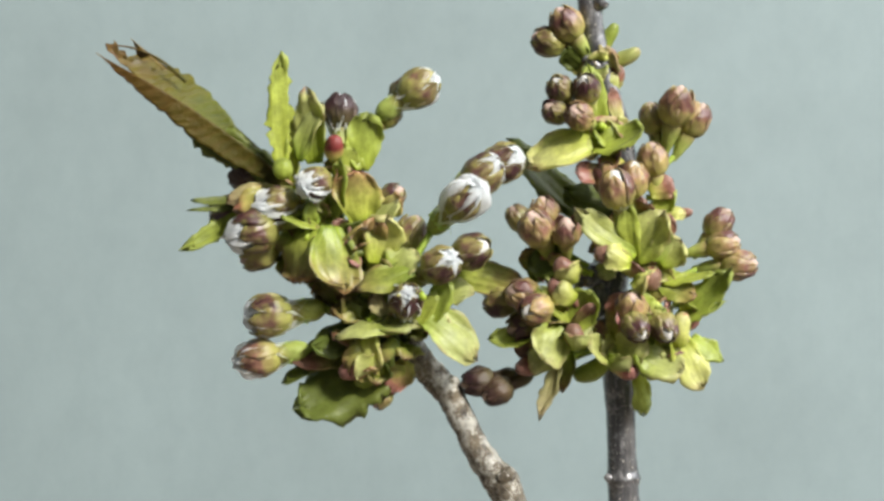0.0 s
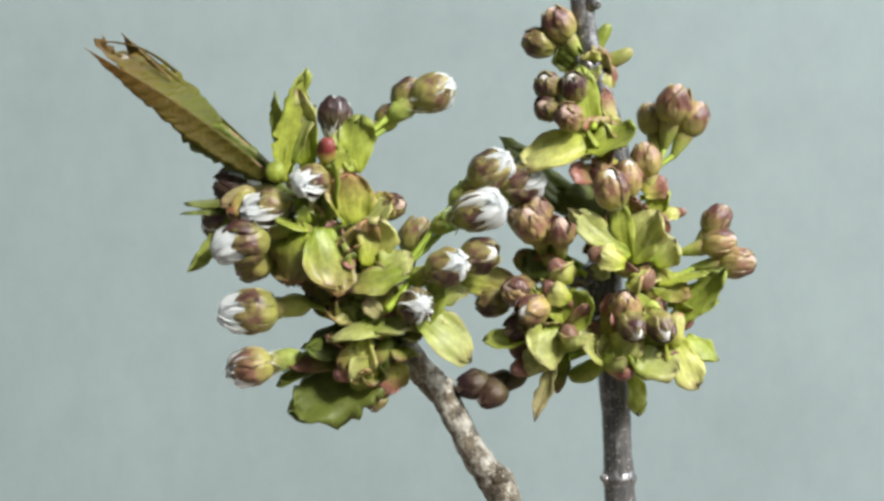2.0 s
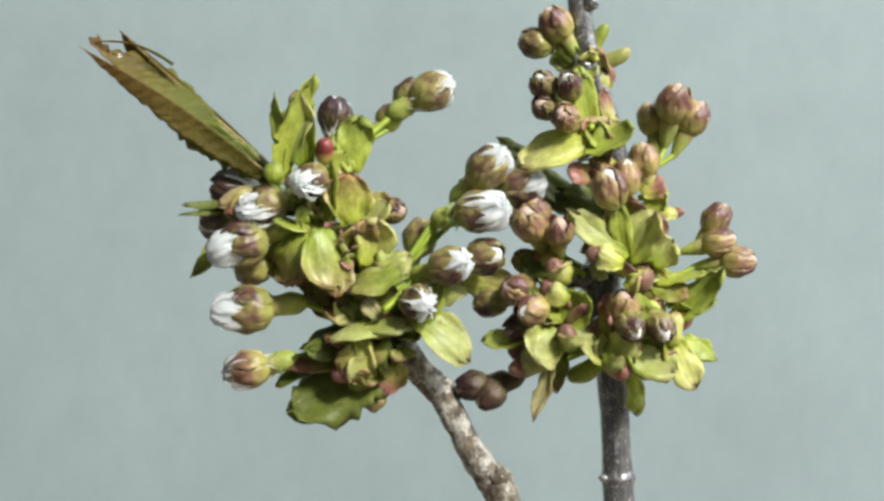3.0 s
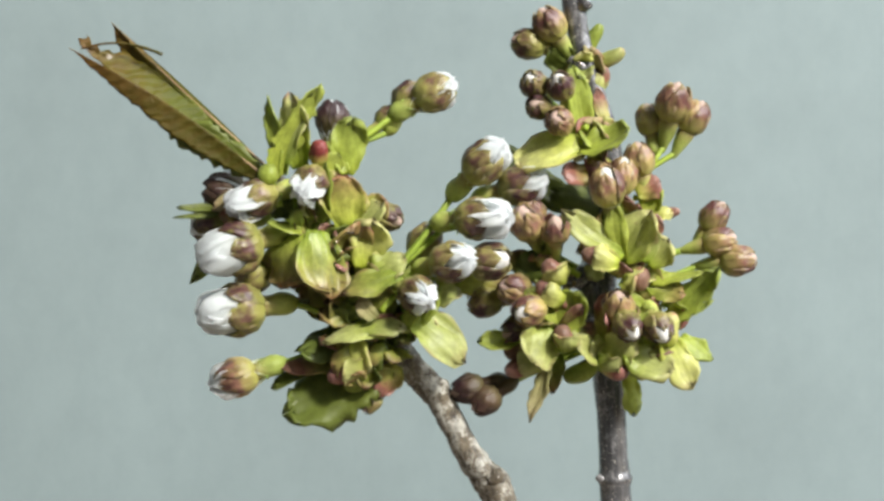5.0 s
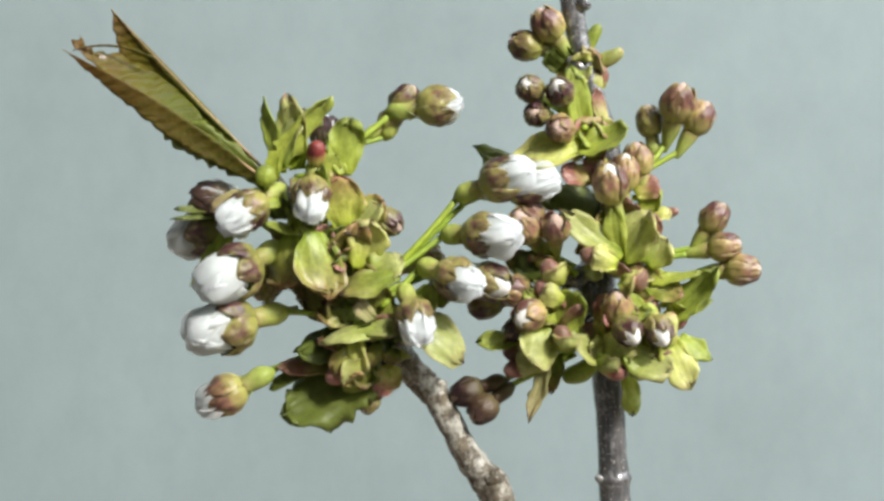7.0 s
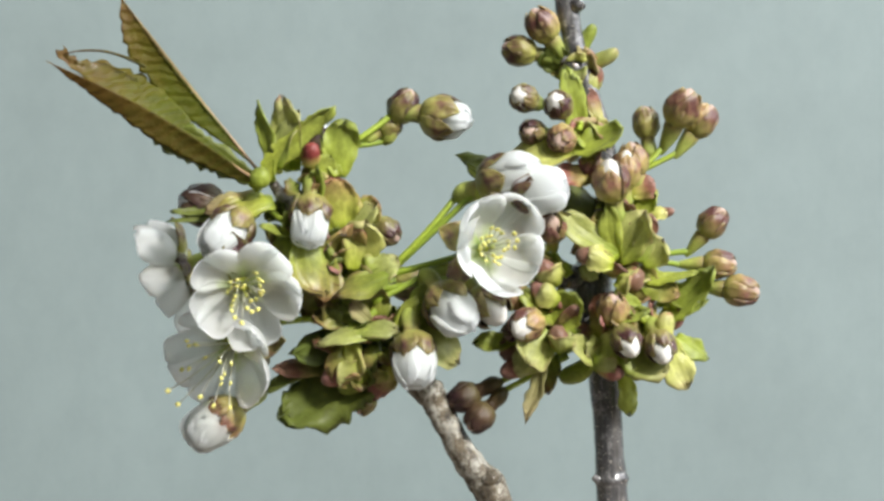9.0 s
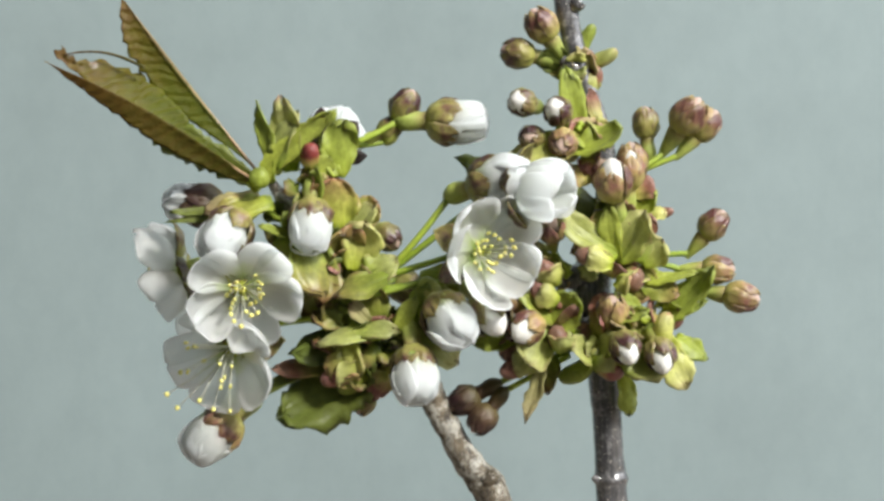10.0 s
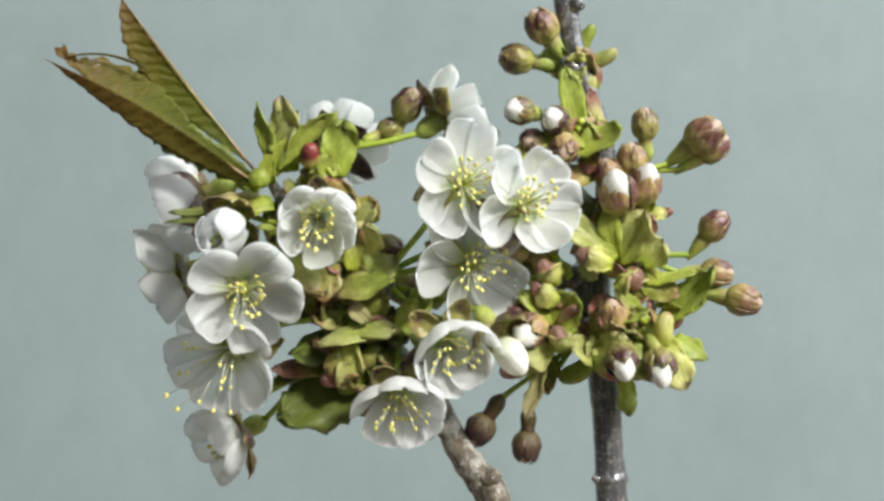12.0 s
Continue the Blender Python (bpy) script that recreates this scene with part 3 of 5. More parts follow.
STAMENS = {}
def stamen_mesh(length, seed):
    key = (length, seed)
    if key not in STAMENS:
        rng = random.Random(seed)
        bend = Vector((rng.uniform(-1, 1), rng.uniform(-1, 1), 0)) * length * 0.10
        pts = [(Vector((0, 0, length * s)) + bend * s * s) * S for s in (0, 0.35, 0.7, 1)]
        v, f = tube_data(pts, [1.5 * S, 1.2 * S, 1.0 * S, 0.9 * S], 5)
        mat_of = [0] * len(f)
        c, o = pts[-1], len(v)
        for j in range(5):
            th = math.pi * j / 4
            for q in range(6):
                a = 2 * math.pi * q / 6
                lobe = 1 + 0.35 * math.cos(2 * a)
                v.append(c + Vector((math.sin(th) * math.cos(a) * lobe * 3.7 + 0.01 * j, math.sin(th) * math.sin(a) * lobe * 3.7, -math.cos(th) * 4.7)) * S)
        for j in range(4):
            for q in range(6):
                a, b = o + j * 6 + q, o + j * 6 + (q + 1) % 6
                f.append((a, b, b + 6, a + 6)); mat_of.append(1)
        STAMENS[key] = smooth_mesh("stamen", v, f, [FILAMENT, ANTHER], mat_of)
    return STAMENS[key]


def bud_rows(twig, rows, k, reach):
    """Poses of a bud in its twig's space, turning by the shortest way; rows of t, u, v, d, az, el give its middle and its axis."""
    out, q, last = [], None, None
    for t, u, v, d, az, el in rows:
        ax = bearing(az, el)
        q = ax.to_track_quat("Z", "Y") if q is None else last.rotation_difference(ax) @ q
        last = ax
        p = spot(u, v, d) - ax * reach * k * S
        m = Matrix.LocRotScale(p, q, None)
        out.append((t, twig.pose_at(t).inverted() @ m))
    if out[-1][0] < 12.0:
        out.append((12.0, out[-1][1]))
    return out


def stalk(twig, base, rows, k, radius, seed, label=""):
    """The flower stalk: one rigid bow whose head stays in the calyx and whose foot slides in the cluster."""
    b = twig.local(*base)
    heads = [(t, m @ Vector((0, 0, -50 * k * S))) for t, m in rows]
    length = max((h - b).length for t, h in heads) + 4 * S
    rng = random.Random(seed)
    bow = length * rng.uniform(-0.06, 0.06)
    pts = [Vector((bow * math.sin(math.pi * s), bow * 0.6 * math.sin(math.pi * s), length * s)) for s in np.linspace(0, 1, 9)]
    v, f = tube_data(pts, [radius * S * (1.12 - 0.2 * s + 0.25 * s ** 6) for s in np.linspace(0, 1, 9)], 8)
    out, q, last = [], None, None
    for t, h in heads:
        way = (h - b).normalized()
        q = way.to_track_quat("Z", "Y") if q is None else last.rotation_difference(way) @ q
        last = way
        out.append((t, Matrix.LocRotScale(h - way * length, q, None)))
    ob = part("stalk", smooth_mesh("stalk", v, f, STALK), twig.ob, out[0][1], label)
    twig.keyed.append((ob, out))


def moving(twig, ob, rows):
    ob.matrix_basis = rows[0][1]
    twig.keyed.append((ob, rows))


def tight_bud(twig, base, rows, k=0.8, pink=True, seed=0, apart=1.0, stalk_r=5.0, shaded=False):
    """A closed flower bud: calyx, five sepals wrapped round furled petals, and its stalk."""
    k = round(k, 2)
    if isinstance(rows, tuple):
        rows = [(0.0, *rows)]
    rows = bud_rows(twig, rows, k, 34)
    # the darkest set carries the cluster's shade in its colour
    mat = SEPAL_SHADED if shaded else SEPAL_PINK if pink else SEPAL
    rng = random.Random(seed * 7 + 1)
    bud = part("flower_bud", calyx_mesh(k, CUP_SHADED if shaded else GREEN, pink), twig.ob, None, "closed dusky pink bud on a green calyx" if pink else "closed purple-brown bud on a green calyx")
    moving(twig, bud, rows)
    part("furled_petals", core_mesh(k, CORE), bud)
    spin = rng.uniform(0, 72)
    for i in range(5):
        open_a = apart + rng.uniform(-1.5, 2.5)
        part("sepal", sepal_mesh(k, mat, i % 3, 0.93), bud, pose(0, 0, 0, 0, 0, spin + 72 * i) @ pose(0, 18 * k * S, 0) @ pose(0, 0, 0, -open_a, 0, 0))
    if base:
        stalk(twig, base, rows, k, stalk_r, seed)
    return bud


def blossom(twig, base, rows, opening, k=1.0, seed=0, stamens=25, reach=46, stamen_len=50, stalk_r=5.5, bud=0.95, pink=False, shaded=False, label="white blossom opening from a purple-brown bud"):
    """A bud that opens. k: the petals' size, bud: the calyx's. opening: rows of t, sepal angle, petal angle, how far the petals are still drawn into the calyx (minus: pushed out)."""
    rows = bud_rows(twig, rows, (k + bud) / 2, reach)
    rng = random.Random(seed * 13 + 5)
    calyx = part("blossom", calyx_mesh(bud), twig.ob, None, label)
    moving(twig, calyx, rows)
    spin = rng.uniform(0, 72)
    shapes = petal_meshes(round(k, 2))
    opening = [*opening] if opening[-1][0] >= 12 else [*opening, (12.0, *opening[-1][1:])]
    def drawn(sink):
        return sink / 12 * max(5 * k, (86 * k - 76 * bud) * (0.5 if bud < 0.79 * k else 1.0)) if sink > 0 else sink * 0.7 * k
    furled = max(o[2] for o in opening) < 12
    if furled:
        ob = part("furled_petals", core_mesh(round(bud * 1.06, 2), FURLED), calyx)
        moving(twig, ob, [(t, pose(0, 0, -min(sink, 8) * bud * S, 0, 0, spin)) for t, sa, pa, sink in opening])
    for i in range(5):
        turn = pose(0, 0, 0, 0, 0, spin + 72 * i + rng.uniform(-7, 7))
        own, lag = rng.uniform(-1, 1), rng.uniform(-1, 1)
        layer = 1.2 * (i * 2 % 5 - 2) * k
        hood = (36, 8, 26, 3, 16)[i]           # how far each petal is drawn over the top of the closed bud
        twist = rng.uniform(-22, 22)
        flat = (rng.uniform(0, 9), rng.uniform(0, 9))
        for side, me in () if furled else zip((-1, 1), shapes[(i + seed) % 4]):
            ob = part("petal_half", me, calyx)
            rr = []
            for t, sa, pa, sink in opening:
                shut = min(1.0, max(0.0, (36 - pa) / 24))
                swell = min(1.0, max(0.0, (7 - sink) / 20))
                r = 24.5 * bud + (min(ROUND * k, 43) - 24.5 * bud) * swell
                furl = max(0.0, 0.5 * (math.degrees(48 * k / r) - 72) + 4 * (1 - swell)) * shut
                tilt = (pa - 10 + own * 0.22 * max(0, pa - 14)) * (1 - shut)
                out = (6 * k + layer) * (1 - shut) + (r - CREST * k + layer) * shut
                roll = 8 * shut + twist * (1 - shut)
                rr.append((t, turn @ pose(0, 0, -drawn(sink) * S) @ pose(0, 0, LEVEL * k * S, hood * (0.15 + 0.85 * swell) * shut, 0, 0) @ pose(0, out * S, -LEVEL * k * S) @ pose(0, 0, 0, -tilt, 0, 0)
                           @ pose(0, 0, 0, 0, 0, roll) @ pose(0, CREST * k * S, 0) @ pose(0, 0, 0, 0, 0, side * (flat[side > 0] * (1 - shut) - furl)) @ pose(0, -CREST * k * S, 0)))
            moving(twig, ob, rr)
        # rear blossoms take the sepals with shade in their colour
        ob = part("sepal", sepal_mesh(bud, SEPAL_SHADED if shaded else SEPAL_PINK if pink else SEPAL, (i + seed) % 3, 0.93 if pink or furled else 0.90), calyx)
        half = pose(0, 0, 0, 0, 0, 36)
        rr = [(t, turn @ half @ pose(0, 18 * bud * S, 0) @ pose(0, 0, 0, -((abs(sa) if sa < 0 or sa > 51 else sa * (0.26 if furled else 0.42 if sa > 22 else 0.36)) + lag * (1.5 + 0.15 * max(0, sa - 30))), 0, 0)) for t, sa, pa, sink in opening]
        moving(twig, ob, rr)
    if not furled:
        b = bud * S
        part("pistil", lathe("pistil", PISTIL, [(16 * b, 2 * b), (15 * b, 5 * b), (9 * b, 7 * b), (4 * b, 9 * b), (3.2 * b, 14 * b), (1.5 * b, 20 * b), (1.2 * b, 38 * b), (2.6 * b, 41 * b), (0.3 * b, 43 * b)], 12), calyx, label="yellow-green pistil")
    for i in range(0 if furled else stamens):
        a, lean = 137.5 * i, 6 + 28 * ((i + 0.5) / stamens) ** 0.6 + rng.uniform(-4, 4)
        ob = part("stamen", stamen_mesh(round(stamen_len * k * (0.60, 0.86, 1.04, 0.74)[i % 4], 1), i % 4), calyx)
        shut = pose(0, 0, -max(24 * bud, stamen_len * k - 50) * S, 0, 0, a) @ pose(0, 3 * k * S, 0) @ pose(0, 0, 0, -lean * 0.12, 0, 0)
        rr = []
        for t, sa, pa, sink in opening:
            wide = min(1.15, 0.45 + 0.55 * pa / 60)
            rr.append((t, shut if pa < 20 else pose(0, 0, 0, 0, 0, a) @ pose(0, 4 * k * S, 0) @ pose(0, 0, 0, -lean * wide, 0, 0)))
        moving(twig, ob, rr)
    if base:
        stalk(twig, base, rows, bud, stalk_r, seed)
    return calyx


# ---- bracts, scales and leaves ----
def bract(twig, name, mat, base, tip, width, cup=0.5, bend=0.15, face=(90, 60), seed=0, point=0.6, rag=0.0, claw=0.45, thick=2.8, rows=None, label="", ny=12, fat=0.60, bead=False):
    """A bract, bud scale or leaf from base to tip. cup: how deep it is spooned, hollow towards face (minus: bulging towards it)."""
    b, t = twig.local(*base), twig.local(*tip)
    rng = random.Random(seed + int(base[0] * 3 + tip[1]))
    length = (t - b).length / S
    if rows:
        length = max((twig.local(*ee, tt) - twig.local(*bb, tt)).length for tt, bb, ee in rows) / S
    p1, p2, p3 = (rng.uniform(0, 6.28) for _ in range(3))
    ny = max(ny, 18)
    teeth = [rng.uniform(0, 1) for _ in range(ny + 1)]
    lobes = [rng.uniform(0, 1) for _ in range(ny + 1)]
    if ny <= 18:
        teeth = [(teeth[max(0, j - 1)] + 2 * teeth[j] + teeth[min(ny, j + 1)]) / 3 for j in range(ny + 1)]
        lobes = [(lobes[max(0, j - 1)] + 2 * lobes[j] + lobes[min(ny, j + 1)]) / 3 for j in range(ny + 1)]
    nx = 14
    side, twist, curl = rng.uniform(-0.10, 0.10), rng.uniform(-0.45, 0.45), rng.uniform(-0.25, 0.30)
    ribs = rng.choice((4, 5, 6))
    rag = max(rag, 0.20)
    jag = rng.uniform(0.03, 0.08)
    point = point * 0.62
    if not rows and not bead:
        width = width * 1.14
    cup, bend = cup * 0.55, bend * 0.7
    flip = rng.uniform(0.4, 1.6) * (1 if cup < 0 else -0.6)
    def place(a, s, j):
        grow = claw + (1 - claw) * math.sin(min(1.0, s / fat) * math.pi / 2)
        close = max(0.0, 1 - max(0.0, (s - fat) / (1 - fat)) ** 2.0) ** point
        half = 0.5 * width * grow * max(close, 0.05)
        half *= 1 + rag * ((teeth if a < 0 else lobes)[j] - 0.5) * abs(a) ** 6 + 0.07 * math.sin(5 * s + p1 + a)
        x = a * half
        z = cup * width * (a * a * grow * close - 0.25) + bend * length * (s * s - s) * 2
        z += curl * width * max(0.0, s - 0.55) ** 2 * 3.0 + flip * width * max(0.0, abs(a) - 0.6) ** 2 * grow * close
        z += 0.016 * width * math.cos(ribs * math.pi * a) * (0.3 + 0.7 * math.sin(math.pi * min(1, s + 0.1)))
        z += (0.05 * width * math.sin(7 * s + p2 + 2 * a) + 0.05 * width * math.sin(11 * s + p3 * a) * a * a) * abs(a) * (1 + rag)
        c, n = math.cos(twist * s), math.sin(twist * s)
        x, z = x * c - z * n, x * n + z * c
        y = s * length * (1 + jag * (math.sin(9 * a + p1) + math.sin(17 * a + p2)) * s ** 5) 
        return ((x + side * length * s * s) * S, y * S, z * S)
    if bead:
        h = (t - b).length
        me = lathe(name, mat, [(max(0.04, math.sin(math.pi * q / 16)) ** 0.8 * width * 0.40 * S, h * (1 - math.cos(math.pi * q / 16)) / 2) for q in range(17)], 18, 0.045, seed)
        for vert in me.vertices:
            hump = vert.co.z / h
            vert.co.x += math.sin(hump * 2.6 + seed) * 0.06 * h
            vert.co.y += math.cos(hump * 3.1 + seed) * 0.05 * h
        me.transform(Matrix.Rotation(radians(-90), 4, "X"))
    else:
        me = sheet_mesh(name, mat, place, nx, ny, thick * S)
    y = (t - b).normalized()
    f = twig.turn(bearing(*face))
    z = (f - y * f.dot(y)).normalized()
    x = y.cross(z)
    m = Matrix((x, y, z)).transposed().to_4x4()
    m.translation = b
    ob = part(name, me, twig.ob, m, label)
    if bead and mat is SCALE:
        # the paler scale that sheathes its foot
        aim = tuple(p + (q - p) * 0.68 for p, q in zip(base, tip))
        lift = 0.30 * width
        bract(twig, "bud_scale", BRACT, (base[0], base[1], base[2] + lift), (aim[0], aim[1], aim[2] + lift + 4), width * 0.95, -0.75, -0.3, face, seed + 400, point=0.5, rag=0.3, claw=0.6)
    if rows:
        # rows of t, base u v d, tip u v d: the piece swings, keeping its size
        out, q, last = [], None, None
        for tt, bb, ee in rows:
            b2, e2 = twig.local(*bb, tt), twig.local(*ee, tt)
            way = (e2 - b2).normalized()
            q = y.rotation_difference(way) @ m.to_quaternion() if q is None else last.rotation_difference(way) @ q
            last = way
            out.append((tt, Matrix.LocRotScale(e2 - way * length * S, q, None)))
        if out[-1][0] < 12:
            out.append((12.0, out[-1][1]))
        moving(twig, ob, out)
    return ob


def left_blossoms():
    L = LEFT
    # lower group that opens first
    blossom(L, (560, 425, 30), [(0, 440, 412, 60, 200, 20), (2.5, 422, 432, 65, 200, 22), (5.5, 412, 445, 80, 200, 25), (6.5, 412, 473, 85, 208, 30), (7.2, 413, 488, 88, 212, 36), (9, 438, 528, 180, 302, 63), (12, 438, 536, 182, 302, 63)],
            [(0, 18, 1, 6), (2.5, 24, 4, 0), (5.5, 40, 7, -12), (7.2, 48, 10, -18), (8.0, 76, 36, -10), (8.8, 120, 70, -4), (12, 136, 80, -4)], 1.22, 1, bud=1.06)
    blossom(L, (600, 552, 40), [(0, 462, 561, 60, 187, 15), (2.5, 432, 551, 60, 187, 15), (5.5, 409, 550, 65, 187, 18), (6.5, 400, 570, 70, 192, 20), (7.2, 399, 582, 75, 195, 22), (9, 382, 640, 70, 226, 50), (12, 380, 648, 70, 226, 50)],
            [(0, 12, 1, 11), (2.5, 20, 3, 2), (5.5, 38, 7, -10), (7.2, 48, 10, -18), (8.0, 76, 36, -10), (8.8, 120, 66, -4), (12, 136, 74, -4)], 1.3, 2, bud=1.07, stamen_len=100, stamens=18)
    blossom(L, (545, 420, -50), [(0, 400, 385, -45, 190, -10), (6, 368, 400, -45, 190, -12), (7.2, 350, 420, -50, 195, -16), (9, 275, 492, -140, 196, 4), (12, 268, 504, -145, 196, 4)],
            [(0, 8, 0, 12), (6, 16, 3, 9), (7.2, 36, 8, -8), (8.7, 95, 70, -4), (12, 105, 78, -4)], 1.3, 3, bud=1.1)
    blossom(L, (600, 602, 30), [(0, 445, 638, 50, 190, 10), (2.5, 430, 656, 50, 192, 10), (5.5, 402, 680, 50, 200, 8), (6.5, 392, 697, 50, 205, 5), (9.5, 385, 757, -10, 218, 10), (10.5, 384, 775, -60, 222, 12), (12, 384, 786, -110, 204, 24)],
            [(0, 4, 0, 9), (6.5, 12, 3, 5), (9.5, 36, 8, -14), (10.5, 42, 9, -16), (11.1, 44, 24, -8), (12, 72, 46, -4)], 1.18, 4, bud=0.97, pink=True)
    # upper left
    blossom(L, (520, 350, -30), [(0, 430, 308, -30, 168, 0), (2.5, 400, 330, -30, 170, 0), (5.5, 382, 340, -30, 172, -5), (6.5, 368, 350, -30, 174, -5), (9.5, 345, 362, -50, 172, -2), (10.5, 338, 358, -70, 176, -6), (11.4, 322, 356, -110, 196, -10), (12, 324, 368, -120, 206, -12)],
            [(0, 0, 0, 17), (7.2, 3, 1, 15), (9.5, 14, 2, 8), (10.5, 30, 8, -6), (11.4, 52, 38, -8), (12, 56, 50, -6)], 1.3, 5, bud=1.08, shaded=True)
    blossom(L, (555, 385, 40), [(0, 480, 365, 55, 195, 28), (2.5, 462, 370, 60, 198, 30), (5.5, 442, 355, 65, 200, 35), (6.5, 436, 368, 65, 210, 36), (9.5, 403, 412, 75, 235, 38), (10.5, 403, 412, 78, 240, 44), (11.4, 402, 408, 82, 240, 62), (12, 398, 408, 86, 235, 66)],
            [(0, 8, 0, 15), (5.5, 18, 4, 3), (7.2, 24, 5, -2), (9.5, 46, 9, -10), (10.5, 50, 10, -12), (10.95, 50, 10, -14), (11.4, -38, 16, -12), (12, -46, 20, -9)], 1.2, 6, bud=0.92)
    blossom(L, (570, 375, 40), [(0, 550, 326, 90, 200, 55), (5.5, 550, 332, 92, 250, 55), (6.5, 552, 345, 92, 265, 45), (9.5, 550, 392, 95, 270, 30), (10.5, 551, 400, 97, 270, 32), (11.2, 555, 400, 125, 274, 62), (12, 563, 396, 155, 280, 76)],
            [(0, 3, 0, 18), (2.5, 9, 1, 12), (5.5, 20, 3, 4), (7.2, 30, 4, 0), (9.5, 46, 7, -8), (10.5, 50, 9, -12), (10.95, 50, 10, -13), (11.35, -38, 25, -9), (12, 88, 50, -4)], 1.06, 7, bud=0.83, stamen_len=60, stamens=32)
    blossom(L, (742, 560, 60), [(0, 722, 526, 120, 80, 55), (2.5, 745, 540, 120, 0, 62), (5.5, 745, 527, 122, 330, 60), (6.5, 740, 555, 124, 300, 52), (9.5, 735, 645, 125, 276, 28), (10.5, 735, 674, 125, 275, 28), (11.2, 725, 698, 140, 274, 46), (12, 711, 730, 145, 280, 48)],
            [(0, 3, 0, 13), (2.5, 8, 1, 9), (5.5, 20, 3, 3), (7.2, 30, 4, -1), (9.5, 50, 7, -11), (10.5, 50, 9, -14), (10.95, 50, 10, -13), (11.35, -38, 25, -9), (12, 96, 52, -4)], 1.08, 8, bud=0.88, stamen_len=68)
    # the middle group on long stalks
    blossom(L, (735, 505, 65), [(0, 790, 465, 110, 30, 45), (2.5, 804, 470, 110, 20, 42), (5.5, 812, 464, 110, 10, 42), (6.5, 818, 484, 112, 350, 42), (9.5, 797, 555, 118, 305, 40), (10.5, 792, 577, 122, 300, 42), (11.2, 794, 596, 150, 290, 56), (11.6, 798, 611, 155, 296, 54), (12, 806, 628, 160, 304, 58)],
            [(0, 6, 0, 12), (2.5, 11, 1, 8), (5.5, 20, 3, 3), (7.2, 28, 4, -1), (9.5, 50, 7, -11), (10.5, 50, 9, -14), (10.95, 50, 10, -13), (11.35, -38, 24, -9), (12, 92, 44, -4)], 1.1, 9, bud=0.96, stamen_len=66)
    blossom(L, (740, 500, 45), [(0, 843, 443, 75, 25, 30), (2.5, 862, 453, 78, 15, 32), (5.5, 878, 468, 80, 5, 35), (6.5, 878, 490, 82, 345, 36), (9.5, 868, 553, 88, 310, 36), (10.5, 868, 565, 90, 300, 36), (11.5, 878, 592, 105, 300, 34), (12, 898, 618, 125, 305, 30)],
            [(0, 6, 0, 10), (2.5, 11, 1, 8), (5.5, 20, 3, 3), (7.2, 28, 4, -1), (9.5, 46, 7, -10), (10.5, 50, 8, -16), (12, 56, 10, -26)], 0.92, 10, bud=0.94)
    blossom(L, (722, 478, 55), [(0, 832, 342, 85, 45, 28), (1.5, 852, 368, 88, 30, 28), (2.5, 858, 368, 88, 15, 30), (5.5, 862, 392, 90, 5, 30), (6.5, 868, 410, 92, 0, 34), (7.2, 872, 418, 94, 0, 40), (9, 882, 436, 140, 15, 62), (10.5, 870, 454, 142, 350, 62), (12, 860, 476, 145, 345, 62)],
            [(0, 8, 0, 17), (2.5, 16, 2, 10), (5.5, 22, 3, 4), (7.2, 34, 4, -2), (8.0, 70, 28, -8), (8.8, 105, 38, -4), (10, 120, 48, -4), (11, 126, 66, -4), (12, 136, 82, -4)], 1.3, 11, bud=0.96)
    blossom(L, (730, 470, 35), [(0, 902, 284, 40, 25, 18), (1.5, 930, 318, 35, 20, 18), (2.5, 932, 328, 32, 18, 18), (5.5, 936, 322, 40, 18, 20), (6.5, 942, 320, 45, 12, 20), (9.5, 950, 338, 100, 0, 22), (10.5, 960, 330, 140, 12, 45), (12, 958, 348, 160, 28, 56)],
            [(0, 10, 0, 11), (2.5, 14, 2, 6), (5.5, 20, 2, 4), (7.2, 32, 2, -4), (9.3, 46, 8, -14), (10.5, 90, 48, -4), (12, 124, 80, -4)], 1.15, 12, bud=1.0)
    blossom(L, (715, 478, 45), [(0, 866, 302, 60, 40, 20), (1.5, 880, 300, 62, 35, 22), (2.5, 874, 292, 62, 45, 25), (5.5, 868, 280, 62, 45, 25), (6.5, 898, 314, 72, 22, 26), (9.5, 896, 318, 80, 18, 30), (10.5, 858, 325, 120, 15, 40), (11.2, 845, 318, 150, 30, 52), (12, 842, 318, 175, 20, 66)],
            [(0, 10, 0, 10), (2.5, 12, 1, 8), (5.5, 20, 1, 4), (7.2, 26, 1, -1), (10.2, 48, 9, -15), (10.8, 50, 12, -14), (11.25, 85, 46, -4), (12, 124, 82, -4)], 1.2, 13, bud=1.0)
    # upper right of the cluster and behind it
    blossom(L, (640, 250, 0), [(0, 754, 147, 0, 35, 8), (0.5, 748, 147, 0, 35, 8), (1.5, 778, 160, 0, 28, 8), (2.5, 778, 154, 0, 30, 8), (5.5, 783, 158, 0, 28, 8), (6.5, 787, 175, 0, 15, 8), (9.5, 798, 215, -2, 350, 10), (10.5, 808, 206, -18, 15, -8), (12, 826, 186, -30, 32, -14)],
            [(0, 2, 0, 12), (6.5, 10, 2, 9), (9.5, 30, 4, 0), (10.3, 50, 9, -16), (11.3, 76, 46, -4), (12, 84, 58, -4)], 1.16, 14, bud=0.98)
